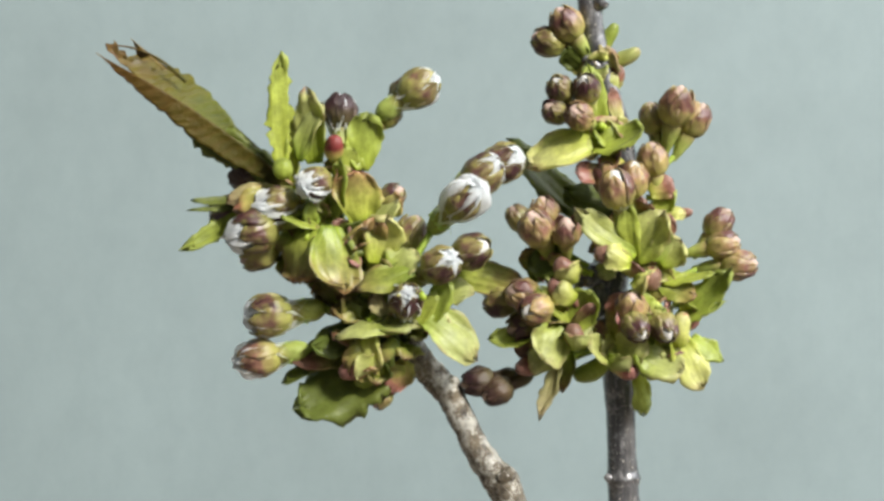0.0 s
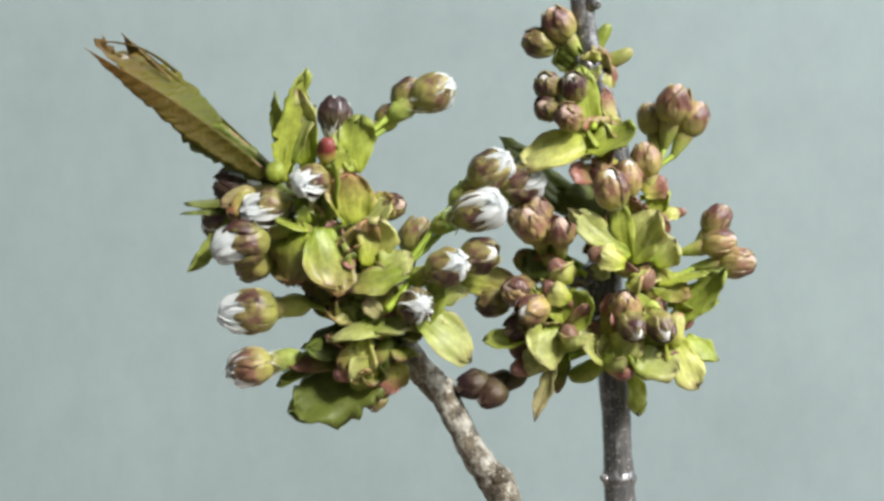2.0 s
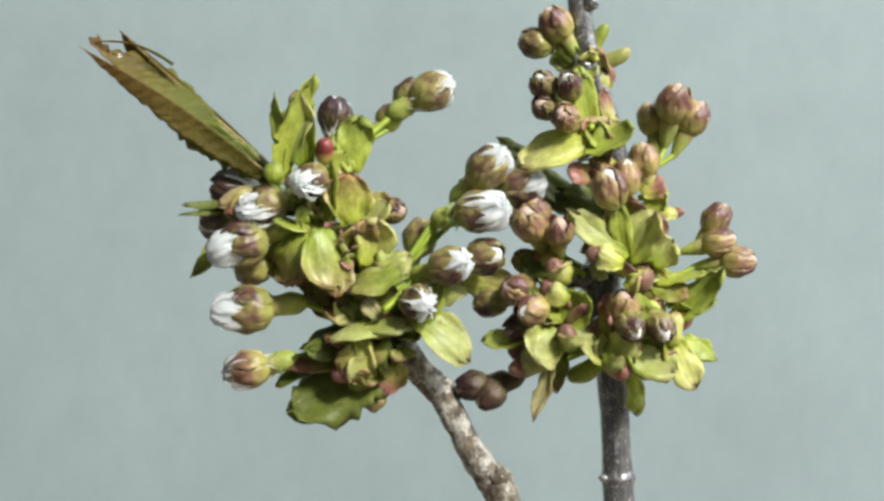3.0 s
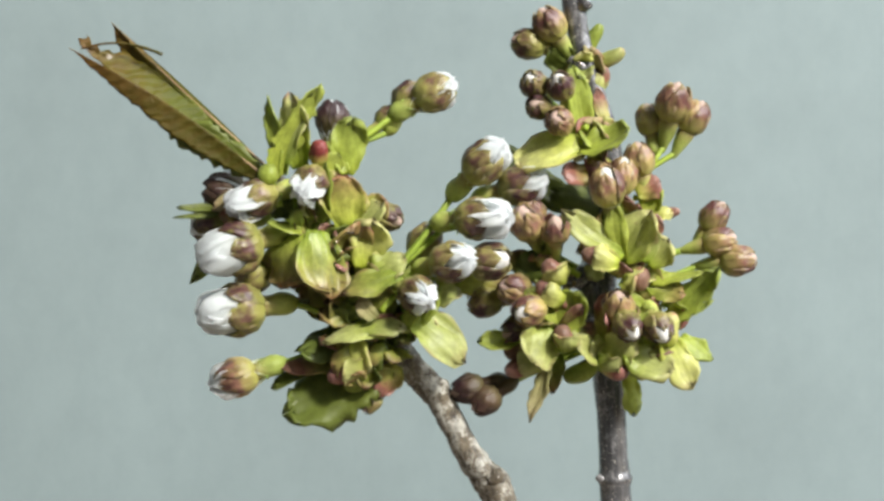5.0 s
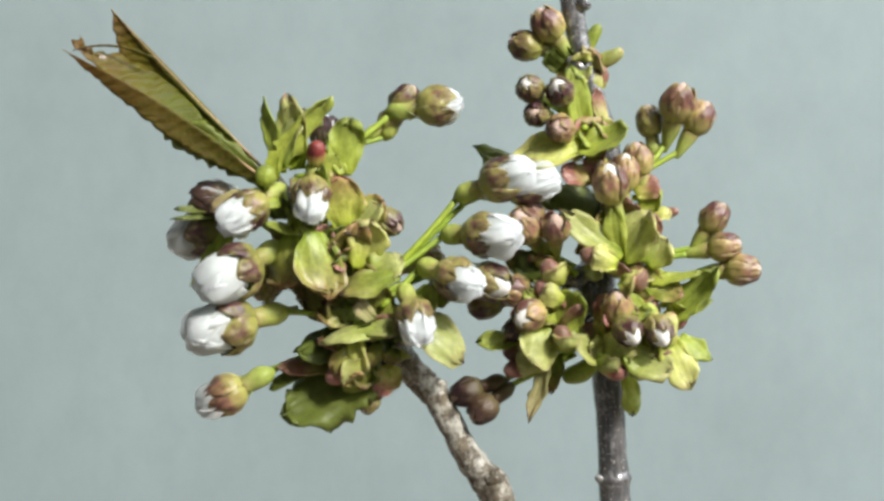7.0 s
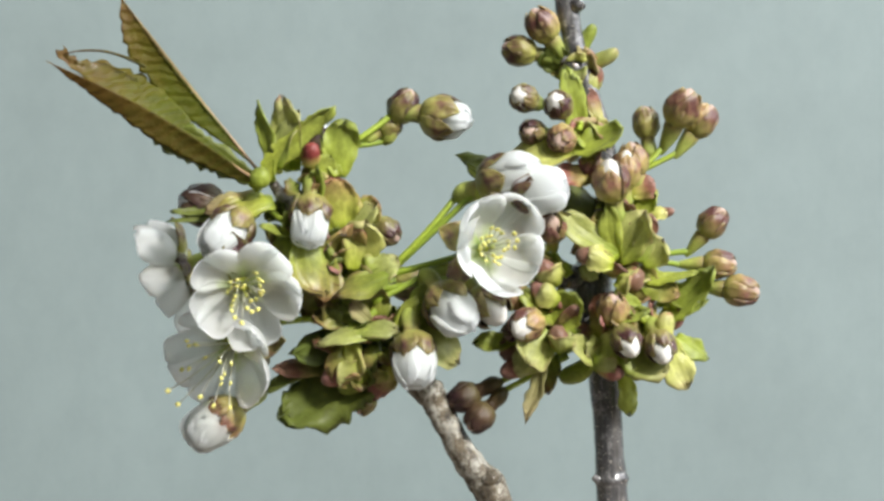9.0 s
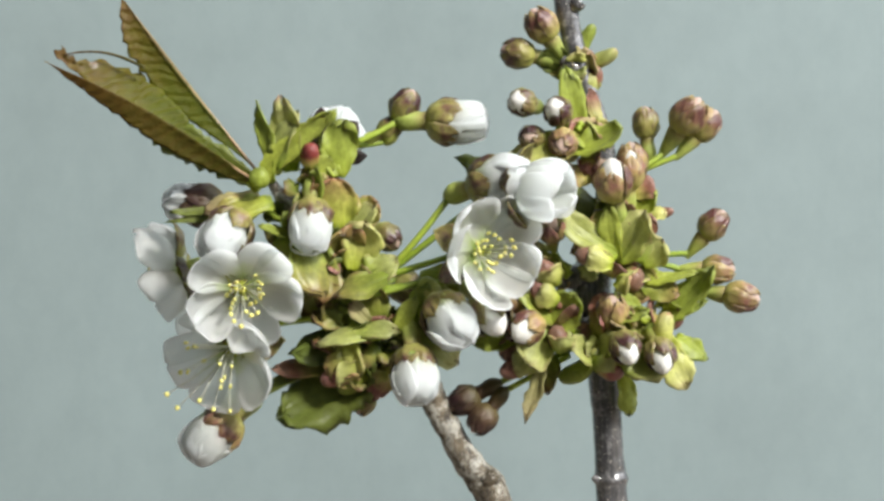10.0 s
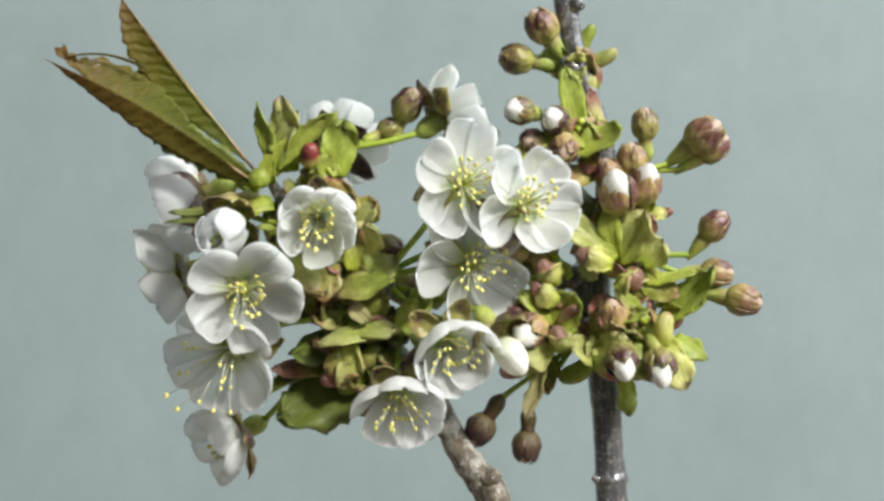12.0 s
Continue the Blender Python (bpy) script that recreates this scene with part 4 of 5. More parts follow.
    blossom(L, (590, 300, -50), [(0, 604, 186, -60, 90, -10), (2.5, 594, 192, -60, 90, -10), (5.5, 590, 202, -62, 90, -12), (6.5, 585, 218, -64, 88, -15), (9, 575, 248, -70, 80, -25), (10.5, 612, 242, -150, 50, -50), (12, 624, 246, -165, 45, -52)],
            [(0, 0, 0, 15), (6.5, 2, 1, 14), (9.3, 12, 3, 8), (10.5, 90, 58, -4), (12, 105, 70, -4)], 1.05, 15, bud=0.92, shaded=True)
    # buds that stay shut
    tight_bud(L, (650, 245, -10), [(0, 718, 166, -30, 55, 0), (5.5, 722, 176, -28, 60, 0), (6.5, 718, 180, -26, 60, 5), (9.5, 716, 190, -20, 62, 12), (12, 722, 188, -20, 62, 12)], 0.82, False, 31)
    tight_bud(L, (640, 250, -20), [(0, 690, 205, -30, 50, -10), (6.5, 690, 210, -30, 40, -10), (9.5, 690, 226, -30, 30, -10), (12, 690, 228, -30, 30, -10)], 0.6, False, 32)
    tight_bud(L, (560, 440, 0), [(0, 462, 448, 5, 205, 0), (5.5, 455, 492, 0, 230, 0), (9, 500, 505, -10, 250, 0), (12, 505, 508, -10, 250, 0)], 0.9, False, 33)
    tight_bud(L, (690, 480, -20), [(0, 727, 418, -10, 70, 0), (5.5, 755, 435, -15, 50, 0), (9, 722, 505, -30, 330, 0), (12, 718, 512, -30, 330, 0)], 0.9, False, 34)
    tight_bud(L, (650, 400, 10), [(0, 692, 352, 10, 40, 20), (5.5, 688, 385, 12, 330, 25), (12, 690, 440, 10, 320, 20)], 0.72, False, 35)
    tight_bud(L, (700, 660, 20), (678, 704, 25, 230, 10), 0.55, False, 36)


left_blossoms()


def right_buds():
    R = RIGHT
    # top of the shoot
    tight_bud(R, (1050, 110, -40), [(0, 975, 74, -30, 165, 10), (5.5, 938, 78, -30, 168, 10), (9.5, 922, 92, -30, 170, 10), (12, 918, 104, -30, 172, 10)], 0.80, False, 41)
    tight_bud(R, (1048, 100, -30), [(0, 1006, 44, -15, 125, 15), (5.5, 975, 45, -15, 125, 15), (9.5, 962, 46, -15, 125, 15), (12, 962, 48, -15, 125, 15)], 0.84, True, 42)
    # second whorl
    blossom(R, (1060, 215, 0), [(0, 994, 158, 20, 130, 40), (5.5, 945, 150, 20, 140, 55), (9.5, 928, 178, 22, 170, 60), (12, 922, 196, 22, 175, 55)], [(0, 2, 0, 8), (7, 5, 0, 3), (9.5, 9, 3, -5), (12, 12, 5, -10)], 0.71, 45, stamens=5, reach=38, bud=0.74, pink=False, label="bud with white petals pushing out of dusky sepals")
    tight_bud(R, (1060, 225, 0), [(0, 986, 198, 15, 160, 40), (5.5, 955, 190, 18, 170, 60), (9.5, 944, 240, 20, 190, 65), (12, 945, 250, 18, 190, 60)], 0.68, False, 46)
    blossom(R, (1062, 215, 10), [(0, 1040, 156, 35, 110, 45), (5.5, 993, 152, 35, 125, 55), (9.5, 990, 192, 35, 150, 65), (12, 986, 214, 35, 160, 65)], [(0, 2, 0, 8), (7, 6, 2, 2), (9.5, 10, 5, -6), (12, 16, 8, -14)], 0.71, 47, stamens=5, reach=38, bud=0.74, pink=False, label="bud with white petals pushing out of dusky sepals")
    tight_bud(R, (1062, 225, 20), [(0, 1028, 206, 50, 150, 55), (5.5, 992, 218, 50, 160, 65), (9.5, 998, 250, 45, 230, 65), (12, 1002, 262, 40, 250, 60)], 0.76, True, 48)
    # twin on the right
    tight_bud(R, (1165, 300, 0), [(0, 1200, 190, 10, 78, 18), (5.5, 1196, 184, 10, 78, 18), (9.5, 1214, 198, 12, 62, 18), (10.5, 1226, 218, 14, 52, 18), (12, 1246, 240, 16, 40, 20)], 0.92, True, 49)
    tight_bud(R, (1165, 305, -10), [(0, 1232, 214, -10, 62, 5), (5.5, 1232, 210, -10, 62, 5), (9.5, 1246, 218, -12, 52, 0), (12, 1262, 262, -14, 34, 0)], 0.82, True, 50)
    tight_bud(R, (1160, 300, -20), [(0, 1158, 212, -25, 100, 0), (5.5, 1152, 215, -25, 100, 0), (9.5, 1146, 220, -25, 95, 0), (12, 1144, 222, -20, 92, 10)], 0.74, False, 51)
    # the large pair in the middle
    blossom(R, (1120, 440, 30), [(0, 1094, 335, 70, 105, 25), (5.5, 1078, 330, 70, 102, 25), (9.5, 1086, 322, 72, 100, 28), (12, 1096, 345, 75, 105, 40)], [(0, 0, 0, 6), (7, 2, 0, 4), (9.5, 14, 3, -4), (12, 26, 7, -14)], 0.88, 52, stamens=5, reach=38, bud=0.92, pink=True, label="bud with white petals pushing out of dusky sepals")
    blossom(R, (1125, 430, 20), [(0, 1122, 318, 35, 85, 15), (5.5, 1104, 310, 35, 85, 15), (9.5, 1112, 300, 38, 88, 15), (12, 1142, 330, 45, 75, 30)], [(0, 0, 0, 6), (9.5, 4, 0, 4), (12, 16, 4, -8)], 0.83, 53, stamens=5, reach=38, bud=0.86, pink=True, label="bud with white petals pushing out of dusky sepals")
    tight_bud(R, (1130, 430, 0), [(0, 1078, 320, 30, 110, 0), (12, 1080, 312, 30, 105, 10)], 0.75, True, 54)
    tight_bud(R, (1150, 350, 10), (1158, 285, 20, 100, 10), 0.8, True, 55)
    # left middle
    tight_bud(R, (1030, 480, 20), [(0, 952, 405, 60, 120, 40), (5.5, 934, 395, 60, 120, 45), (9.5, 915, 420, 40, 150, 40), (12, 905, 440, 30, 170, 30)], 0.92, True, 56)
    tight_bud(R, (1030, 470, 0), [(0, 922, 388, 25, 130, 15), (5.5, 925, 395, 20, 130, 15), (12, 915, 420, 10, 140, 10)], 0.66, False, 57)
    tight_bud(R, (1040, 470, 10), (966, 378, 35, 105, 20), 0.74, True, 58)
    tight_bud(R, (1040, 480, 30), [(0, 1004, 412, 60, 95, 30), (5.5, 985, 408, 60, 95, 30), (9.5, 978, 405, 60, 100, 45), (12, 975, 408, 50, 105, 40)], 0.68, True, 59, apart=14)
    # lower left
    blossom(R, (1040, 580, 20), [(0, 950, 548, 75, 200, 45), (5.5, 938, 552, 75, 200, 50), (9.5, 935, 578, 75, 215, 55), (12, 940, 585, 75, 220, 55)], [(0, 2, 0, 6), (7, 10, 1, 0), (9.5, 24, 4, -8), (12, 30, 6, -14)], 0.81, 60, stamens=5, reach=38, bud=0.84, pink=True, label="bud with white petals pushing out of dusky sepals")
    tight_bud(R, (1040, 570, 0), [(0, 930, 522, 40, 165, 30), (5.5, 915, 514, 40, 165, 35), (9.5, 908, 524, 40, 175, 40), (12, 920, 560, 40, 190, 30)], 0.84, True, 61)
    tight_bud(R, (1040, 580, -20), [(0, 890, 535, 0, 185, 0), (5.5, 862, 535, 0, 190, 0), (12, 880, 560, -20, 200, 0)], 0.8, False, 62)
    tight_bud(R, (1030, 590, 0), [(0, 930, 575, 30, 200, 15), (12, 925, 590, 20, 210, 15)], 0.78, False, 63)
    # these two hang under the cluster, its shade put into their colours
    tight_bud(R, (1030, 620, -20), [(0, 850, 676, 10, 190, 5), (5.5, 832, 690, 10, 195, 5), (9.5, 825, 706, 5, 205, 0), (10.5, 828, 715, 0, 210, 0), (12, 852, 760, -5, 236, 0)], 0.78, False, 64, shaded=True)
    tight_bud(R, (1030, 630, -10), [(0, 884, 692, 20, 205, 10), (5.5, 862, 712, 20, 215, 10), (9.5, 852, 740, 18, 228, 8), (10.5, 870, 742, 15, 236, 5), (12, 934, 790, 10, 266, 5)], 0.74, False, 65, shaded=True)
    # lower right
    tight_bud(R, (1110, 620, 30), [(0, 1120, 548, 60, 100, 35), (5.5, 1096, 545, 60, 100, 35), (12, 1086, 560, 60, 100, 30)], 0.8, True, 66)
    for base, rows, k, seed in (((1105, 600, 30), [(0, 1131, 585, 95, 300, 50), (5.5, 1116, 582, 96, 300, 50), (7.2, 1116, 590, 96, 300, 50), (9.5, 1112, 612, 96, 290, 52), (12, 1104, 642, 98, 280, 48)], 0.72, 67),
                                ((1150, 600, 20), [(0, 1180, 586, 95, 290, 50), (5.5, 1170, 585, 96, 290, 50), (7.2, 1170, 592, 96, 290, 50), (9.5, 1172, 625, 96, 280, 48), (12, 1170, 652, 98, 278, 40)], 0.72, 68)):
        blossom(R, base, rows, [(0, 4, 0, 5), (5.5, 14, 4, -2), (9.5, 34, 7, -14), (12, 46, 10, -22)], k, seed, stamens=6, bud=round(k * 1.03, 2), label="white flower bud swelling out of purple-brown sepals")
    # far right
    tight_bud(R, (1180, 455, 10), [(0, 1274, 398, 20, 55, 10), (5.5, 1266, 386, 20, 58, 10), (7.2, 1266, 388, 20, 55, 10), (9.5, 1264, 398, 20, 52, 12), (12, 1266, 402, 20, 52, 12)], 0.76, True, 69)
    tight_bud(R, (1180, 465, 20), [(0, 1280, 434, 30, 15, 15), (5.5, 1276, 428, 30, 15, 15), (7.2, 1282, 440, 30, 12, 15), (9.5, 1272, 474, 15, 0, 10), (12, 1268, 484, 12, 0, 10)], 0.76, True, 70)
    tight_bud(R, (1180, 500, 20), [(0, 1308, 470, 30, 5, 15), (5.5, 1308, 462, 30, 8, 15), (7.2, 1314, 482, 30, 2, 15), (9.5, 1312, 522, 30, 352, 18), (12, 1316, 532, 30, 350, 18)], 0.82, True, 71)


right_buds()


def left_bracts():
    L = LEFT
    n = 0
    def B(mat, base, tip, width, cup=0.5, bend=0.15, face=(90, 60), name="bract", **kw):
        nonlocal n
        n += 1
        return bract(L, name, mat, base, tip, width, cup, bend, face, n, **kw)
    # round scales in front
    B(BRACT_DULL, (548, 405, 55), (532, 500, 75), 84, -0.35, -0.2, (200, 60), "bud_scale", point=0.5)
    B(BRACT_DULL, (584, 400, 80), (590, 515, 95), 80, -0.35, -0.2, (10, 65), "bud_scale", point=0.6, rag=0.2)
    B(BRACT_DULL, (610, 520, 40), (655, 392, 85), 72, 0.35, 0.15, (20, 60), rag=0.3, point=0.6, ny=18)
    B(BRACT_SHADED, (540, 420, 20), (535, 500, 30), 90, -0.35, -0.2, (200, 60), "bud_scale", point=0.5)
    B(BRACT_SHADED, (590, 450, 20), (600, 525, 30), 70, -0.3, -0.2, (230, 50), "bud_scale", point=0.5)
    B(BRACT_DULL, (640, 395, 60), (628, 305, 70), 66, -0.3, -0.15, (90, 65), point=0.5)
    B(BRACT, (668, 470, 70), (690, 385, 85), 62, 0.25, 0.15, (40, 60), point=0.45)
    B(BRACT, (690, 485, 80), (735, 450, 80), 60, -0.2, -0.1, (80, 60))
    B(BRACT_SHADED, (735, 478, 90), (632, 512, 100), 52, -0.25, -0.15, (100, 60), point=0.8)
    B(BRACT, (640, 410, 40), (700, 350, 40), 56, 0.3, 0.1, (120, 60))
    B(BRACT_DULL, (640, 380, 45), (660, 330, 60), 50, -0.3, -0.15, (60, 60), "bud_scale")
    B(BRACT_DULL, (670, 375, 25), (712, 352, 30), 46, -0.3, -0.15, (60, 60), "bud_scale")
    B(LIME, (560, 400, 70), (500, 388, 85), 24, 0.3, 0.1, (90, 50))
    B(LIME, (555, 395, 60), (545, 365, 80), 26, 0.3, 0.1, (0, 60))
    B(LIME, (590, 385, 60), (610, 290, 85), 40, 0.3, 0.1, (180, 60))
    # top
    B(LIME, (635, 300, 40), (655, 205, 45), 58, -0.4, -0.15, (60, 60), "bud_scale", point=0.5, label="bright lime green bud scale")
    B(LIME, (640, 300, 55), (618, 232, 50), 30, 0.3, 0.1, (40, 60))
    B(CRIMSON, (596, 286, 58), (588, 240, 76), 44, -0.45, -0.2, (90, 55), "bud_scale", bead=True, point=0.45, label="glossy crimson bud scale")
    B(LIME, (600, 310, 55), (620, 262, 62), 34, -0.3, -0.1, (60, 60), "bud_scale")
    B(BRACT, (560, 290, 30), (540, 170, 50), 56, 0.35, 0.15, (200, 55), label="folded pink-edged bract")
    B(BRACT, (530, 285, 45), (565, 190, 40), 38, 0.3, -0.15, (180, 50))
    B(LIME, (504, 318, 60), (503, 280, 64), 44, -0.3, -0.1, (120, 60), "bud_scale", bead=True)
    B(LIME, (498, 300, 50), (490, 100, 55), 44, 0.25, 0.06, (0, 60), "young_leaf", rag=1.0, point=0.8, ny=22,
      rows=[(0, (500, 300, 50), (490, 102, 55)), (1.5, (498, 300, 50), (524, 122, 55)), (2.5, (495, 302, 50), (541, 134, 55)), (5.5, (482, 305, 50), (562, 158, 55)), (6.5, (480, 306, 50), (572, 168, 55)), (9.5, (470, 306, 50), (582, 192, 55)), (12, (468, 308, 50), (584, 198, 55))], label="upright serrated lime young leaf")
    B(LIME, (505, 300, 40), (478, 170, 35), 34, 0.3, 0.06, (180, 50), "young_leaf", rag=0.6, point=0.8, ny=22,
      rows=[(0, (505, 300, 40), (486, 160, 35)), (2.5, (500, 302, 40), (492, 170, 35)), (5.5, (492, 305, 40), (478, 176, 35)), (12, (482, 308, 40), (460, 186, 35))], label="small serrated green young leaf")
    B(BRACT, (510, 300, 30), (520, 180, 20), 34, 0.3, 0.06, (180, 50), "young_leaf", rag=0.5, ny=20,
      rows=[(0, (520, 300, 30), (520, 210, 20)), (5.5, (505, 305, 30), (515, 186, 20)), (12, (495, 308, 30), (508, 186, 20))])
    # leaves at the left
    B(LIME, (440, 375, 10), (324, 432, 30), 34, 0.3, 0.1, (60, 55), "young_leaf", rag=0.4, ny=20, point=0.8,
      rows=[(0, (440, 375, 10), (324, 432, 30)), (1.5, (440, 370, 10), (332, 462, 30)), (5.5, (430, 380, 10), (338, 490, 30)), (12, (440, 390, 10), (345, 500, 20))])
    B(DEEP, (450, 355, -10), (345, 352, 0), 16, 0.3, 0.05, (60, 55), "stipule", rag=0.5, ny=20)
    B(DEEP, (450, 362, -10), (342, 368, 5), 14, 0.3, 0.05, (60, 55), "stipule", rag=0.5, ny=20)
    B(DRY, (500, 330, 20), (405, 352, 40), 44, -0.3, -0.2, (110, 50), label="dry tan bract with a ragged edge", rag=0.2)
    B(BRACT_DULL, (525, 345, 40), (420, 370, 60), 50, -0.3, -0.2, (110, 50), "bud_scale")
    # lower
    B(BRACT_SHADED, (660, 545, 60), (590, 552, 75), 50, -0.4, -0.2, (90, 60), rag=0.3)
    B(BRACT, (650, 570, 90), (735, 572, 105), 40, 0.3, 0.1, (80, 50), point=0.8)
    B(BRACT, (740, 545, 80), (848, 628, 80), 62, -0.25, -0.2, (60, 55), point=0.6, label="pale drooping yellow-green bract")
    B(BRACT, (714, 580, 88), (598, 588, 104), 40, -0.35, -0.15, (95, 55), point=0.9)
    B(BRACT_DULL, (700, 600, 60), (672, 640, 80), 40, -0.45, -0.2, (250, 55), "bud_scale", bead=True, point=0.45)
    B(SCALE, (760, 585, 50), (812, 552, 60), 44, -0.4, -0.2, (50, 55), "bud_scale", bead=True)
    B(LIME, (760, 570, 90), (795, 500, 85), 40, 0.3, 0.1, (150, 60))
    B(LIME, (735, 580, 95), (770, 520, 95), 26, 0.3, 0.1, (150, 60))
    B(BRACT, (780, 520, 50), (835, 515, 60), 50, 0.3, 0.1, (100, 60), rag=0.2)
    B(BRACT_SHADED, (700, 560, 60), (690, 500, 70), 56, -0.3, -0.1, (120, 60))
    B(DRY, (690, 560, 95), (655, 530, 100), 26, 0.3, 0.1, (120, 60), label="small withered tan bract")
    B(BRACT, (650, 590, 85), (665, 655, 95), 34, 0.4, 0.1, (180, 60), rag=0.3)
    B(DEEP, (680, 590, 40), (555, 605, 60), 60, -0.3, -0.15, (100, 55))
    B(BRACT_SHADED, (680, 610, 60), (615, 655, 80), 66, -0.35, -0.2, (220, 55), "bud_scale", point=0.5)
    B(SCALE, (680, 640, 55), (600, 660, 75), 50, -0.4, -0.2, (250, 50), "bud_scale", bead=True, point=0.5)
    B(SCALE, (640, 640, 40), (520, 645, 50), 34, -0.3, -0.1, (100, 50), "bud_scale")
    B(SCALE, (720, 660, 40), (665, 672, 45), 52, -0.4, -0.2, (250, 50), "bud_scale")
    B(SCALE, (725, 640, 40), (690, 690, 40), 44, -0.4, -0.2, (250, 50), "bud_scale")
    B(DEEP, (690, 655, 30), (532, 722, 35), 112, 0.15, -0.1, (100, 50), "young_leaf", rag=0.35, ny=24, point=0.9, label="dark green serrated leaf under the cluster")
    B(LIME, (690, 660, 50), (635, 680, 70), 40, -0.35, -0.15, (240, 50))
    B(DEEP, (590, 640, 20), (505, 670, 30), 24, 0.2, -0.1, (100, 50), "stipule", rag=0.4, ny=18)
    B(BRACT_SHADED, (650, 470, 10), (600, 480, 30), 70, -0.3, -0.1, (180, 60))
    B(BRACT_SHADED, (640, 520, 10), (560, 520, 20), 60, -0.3, -0.1, (220, 60), "bud_scale")
    B(BRACT_SHADED, (640, 500, 0), (690, 540, 40), 70, -0.3, -0.1, (320, 60))
    B(SCALE, (615, 430, 50), (632, 470, 85), 26, 0.3, -0.1, (320, 60), "bud_scale", rag=0.3)
    B(BRACT_DULL, (780, 480, -10), (932, 505, 0), 56, -0.3, -0.12, (60, 55), label="olive bract reaching towards the other twig")


def right_bracts():
    R = RIGHT
    n = 100
    def B(mat, base, tip, width, cup=0.5, bend=0.15, face=(90, 60), name="bract", **kw):
        nonlocal n
        n += 1
        return bract(R, name, mat, base, tip, width, cup, bend, face, n, **kw)
    # top whorl
    B(SCALE, (1080, 165, -50), (1098, 115, -40), 36, -0.4, -0.15, (30, 55), "bud_scale", bead=True)
    B(SCALE, (1045, 140, -40), (1032, 90, -30), 40, -0.3, -0.15, (200, 55), "bud_scale")
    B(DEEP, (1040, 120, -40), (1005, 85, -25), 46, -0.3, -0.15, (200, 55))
    B(BRACT_DULL, (1075, 110, -40), (1090, 95, -20), 30, -0.3, -0.15, (30, 55))
    B(LIME, (1066, 100, -60), (1090, 40, -55), 34, name="bud_scale", bead=True, label="small lime green bud")
    B(BRACT, (1074, 118, -50), (1134, 86, -40), 36, name="bud_scale", bead=True, label="small yellow-green bud")
    # second whorl
    B(LIME, (1065, 245, 10), (1050, 122, 25), 44, 0.3, 0.1, (30, 60), point=0.6, label="tall pale lime bract against the stem")
    B(SCALE, (1100, 220, 0), (1085, 160, -5), 24, -0.3, 0.0, (30, 60), "bud_scale", label="narrow crimson bud scale")
    B(BRACT, (1065, 245, 20), (948, 302, 50), 74, -0.25, -0.2, (100, 60), point=0.5, rag=0.12, label="broad pale green bract")
    B(LIME, (1050, 262, 40), (1140, 228, 55), 56, 0.4, 0.15, (100, 45), point=0.4, label="cup-shaped lime bract with a brown lip")
    B(BRACT, (1060, 270, 0), (1000, 255, 10), 50, -0.25, -0.2, (120, 60))
    B(SCALE, (1090, 310, 20), (1022, 310, 35), 46, -0.3, -0.15, (100, 50), "bud_scale")
    B(SCALE, (1100, 280, 10), (1070, 300, 30), 40, -0.3, -0.15, (100, 50), "bud_scale")
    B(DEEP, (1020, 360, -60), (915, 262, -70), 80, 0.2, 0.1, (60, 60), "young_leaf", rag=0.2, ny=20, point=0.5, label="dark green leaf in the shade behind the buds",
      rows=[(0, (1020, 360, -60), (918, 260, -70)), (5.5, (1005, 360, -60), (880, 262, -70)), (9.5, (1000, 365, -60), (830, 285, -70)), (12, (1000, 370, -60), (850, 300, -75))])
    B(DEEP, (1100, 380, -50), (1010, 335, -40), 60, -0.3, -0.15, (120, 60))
    B(SCALE, (1150, 340, 20), (1190, 320, 20), 50, -0.35, -0.15, (40, 55), "bud_scale", rag=0.2)
    B(LIME, (1150, 380, 10), (1200, 345, 20), 34, 0.3, 0.1, (60, 55), rag=0.3)
    B(SCALE, (1180, 385, 10), (1228, 372, 15), 26, -0.4, -0.15, (80, 55), "bud_scale", bead=True)
    # the middle
    B(BRACT, (1120, 460, 60), (1165, 375, 75), 84, 0.25, 0.12, (140, 60), point=0.4, label="broad pale bract spread like a hand")
    B(BRACT, (1130, 450, 75), (1025, 385, 75), 44, 0.35, 0.15, (60, 55), point=0.6, rag=0.15)
    B(LIME, (1125, 460, 70), (1105, 370, 70), 34, 0.3, 0.1, (180, 60))
    B(SCALE, (1118, 466, 80), (1056, 440, 98), 46, -0.45, -0.2, (110, 50), "bud_scale", bead=True, point=0.45)
    B(SCALE, (1100, 480, 80), (1140, 470, 95), 34, -0.45, -0.2, (270, 50), "bud_scale")
    B(SCALE, (1160, 440, 50), (1192, 385, 50), 34, -0.3, -0.15, (30, 55), "bud_scale")
    B(BRACT, (1170, 470, 60), (1205, 425, 70), 50, 0.3, 0.1, (60, 55), rag=0.35, label="crumpled pale bract")
    B(BRACT, (1165, 465, 70), (1180, 410, 75), 30, 0.3, 0.1, (60, 55), rag=0.35)
    B(BRACT_DULL, (1140, 480, 20), (1185, 520, 40), 60, -0.35, -0.15, (300, 55), "bud_scale")
    B(SCALE, (1130, 490, 40), (1170, 500, 60), 60, -0.35, -0.15, (60, 55), "bud_scale", bead=True)
    B(LIME, (1175, 500, 40), (1260, 478, 40), 26, 0.3, 0.1, (90, 50), "young_leaf", rag=0.4, ny=18)
    B(BRACT_DULL, (1165, 500, 30), (1230, 520, 30), 46, -0.35, -0.15, (60, 55), "bud_scale")
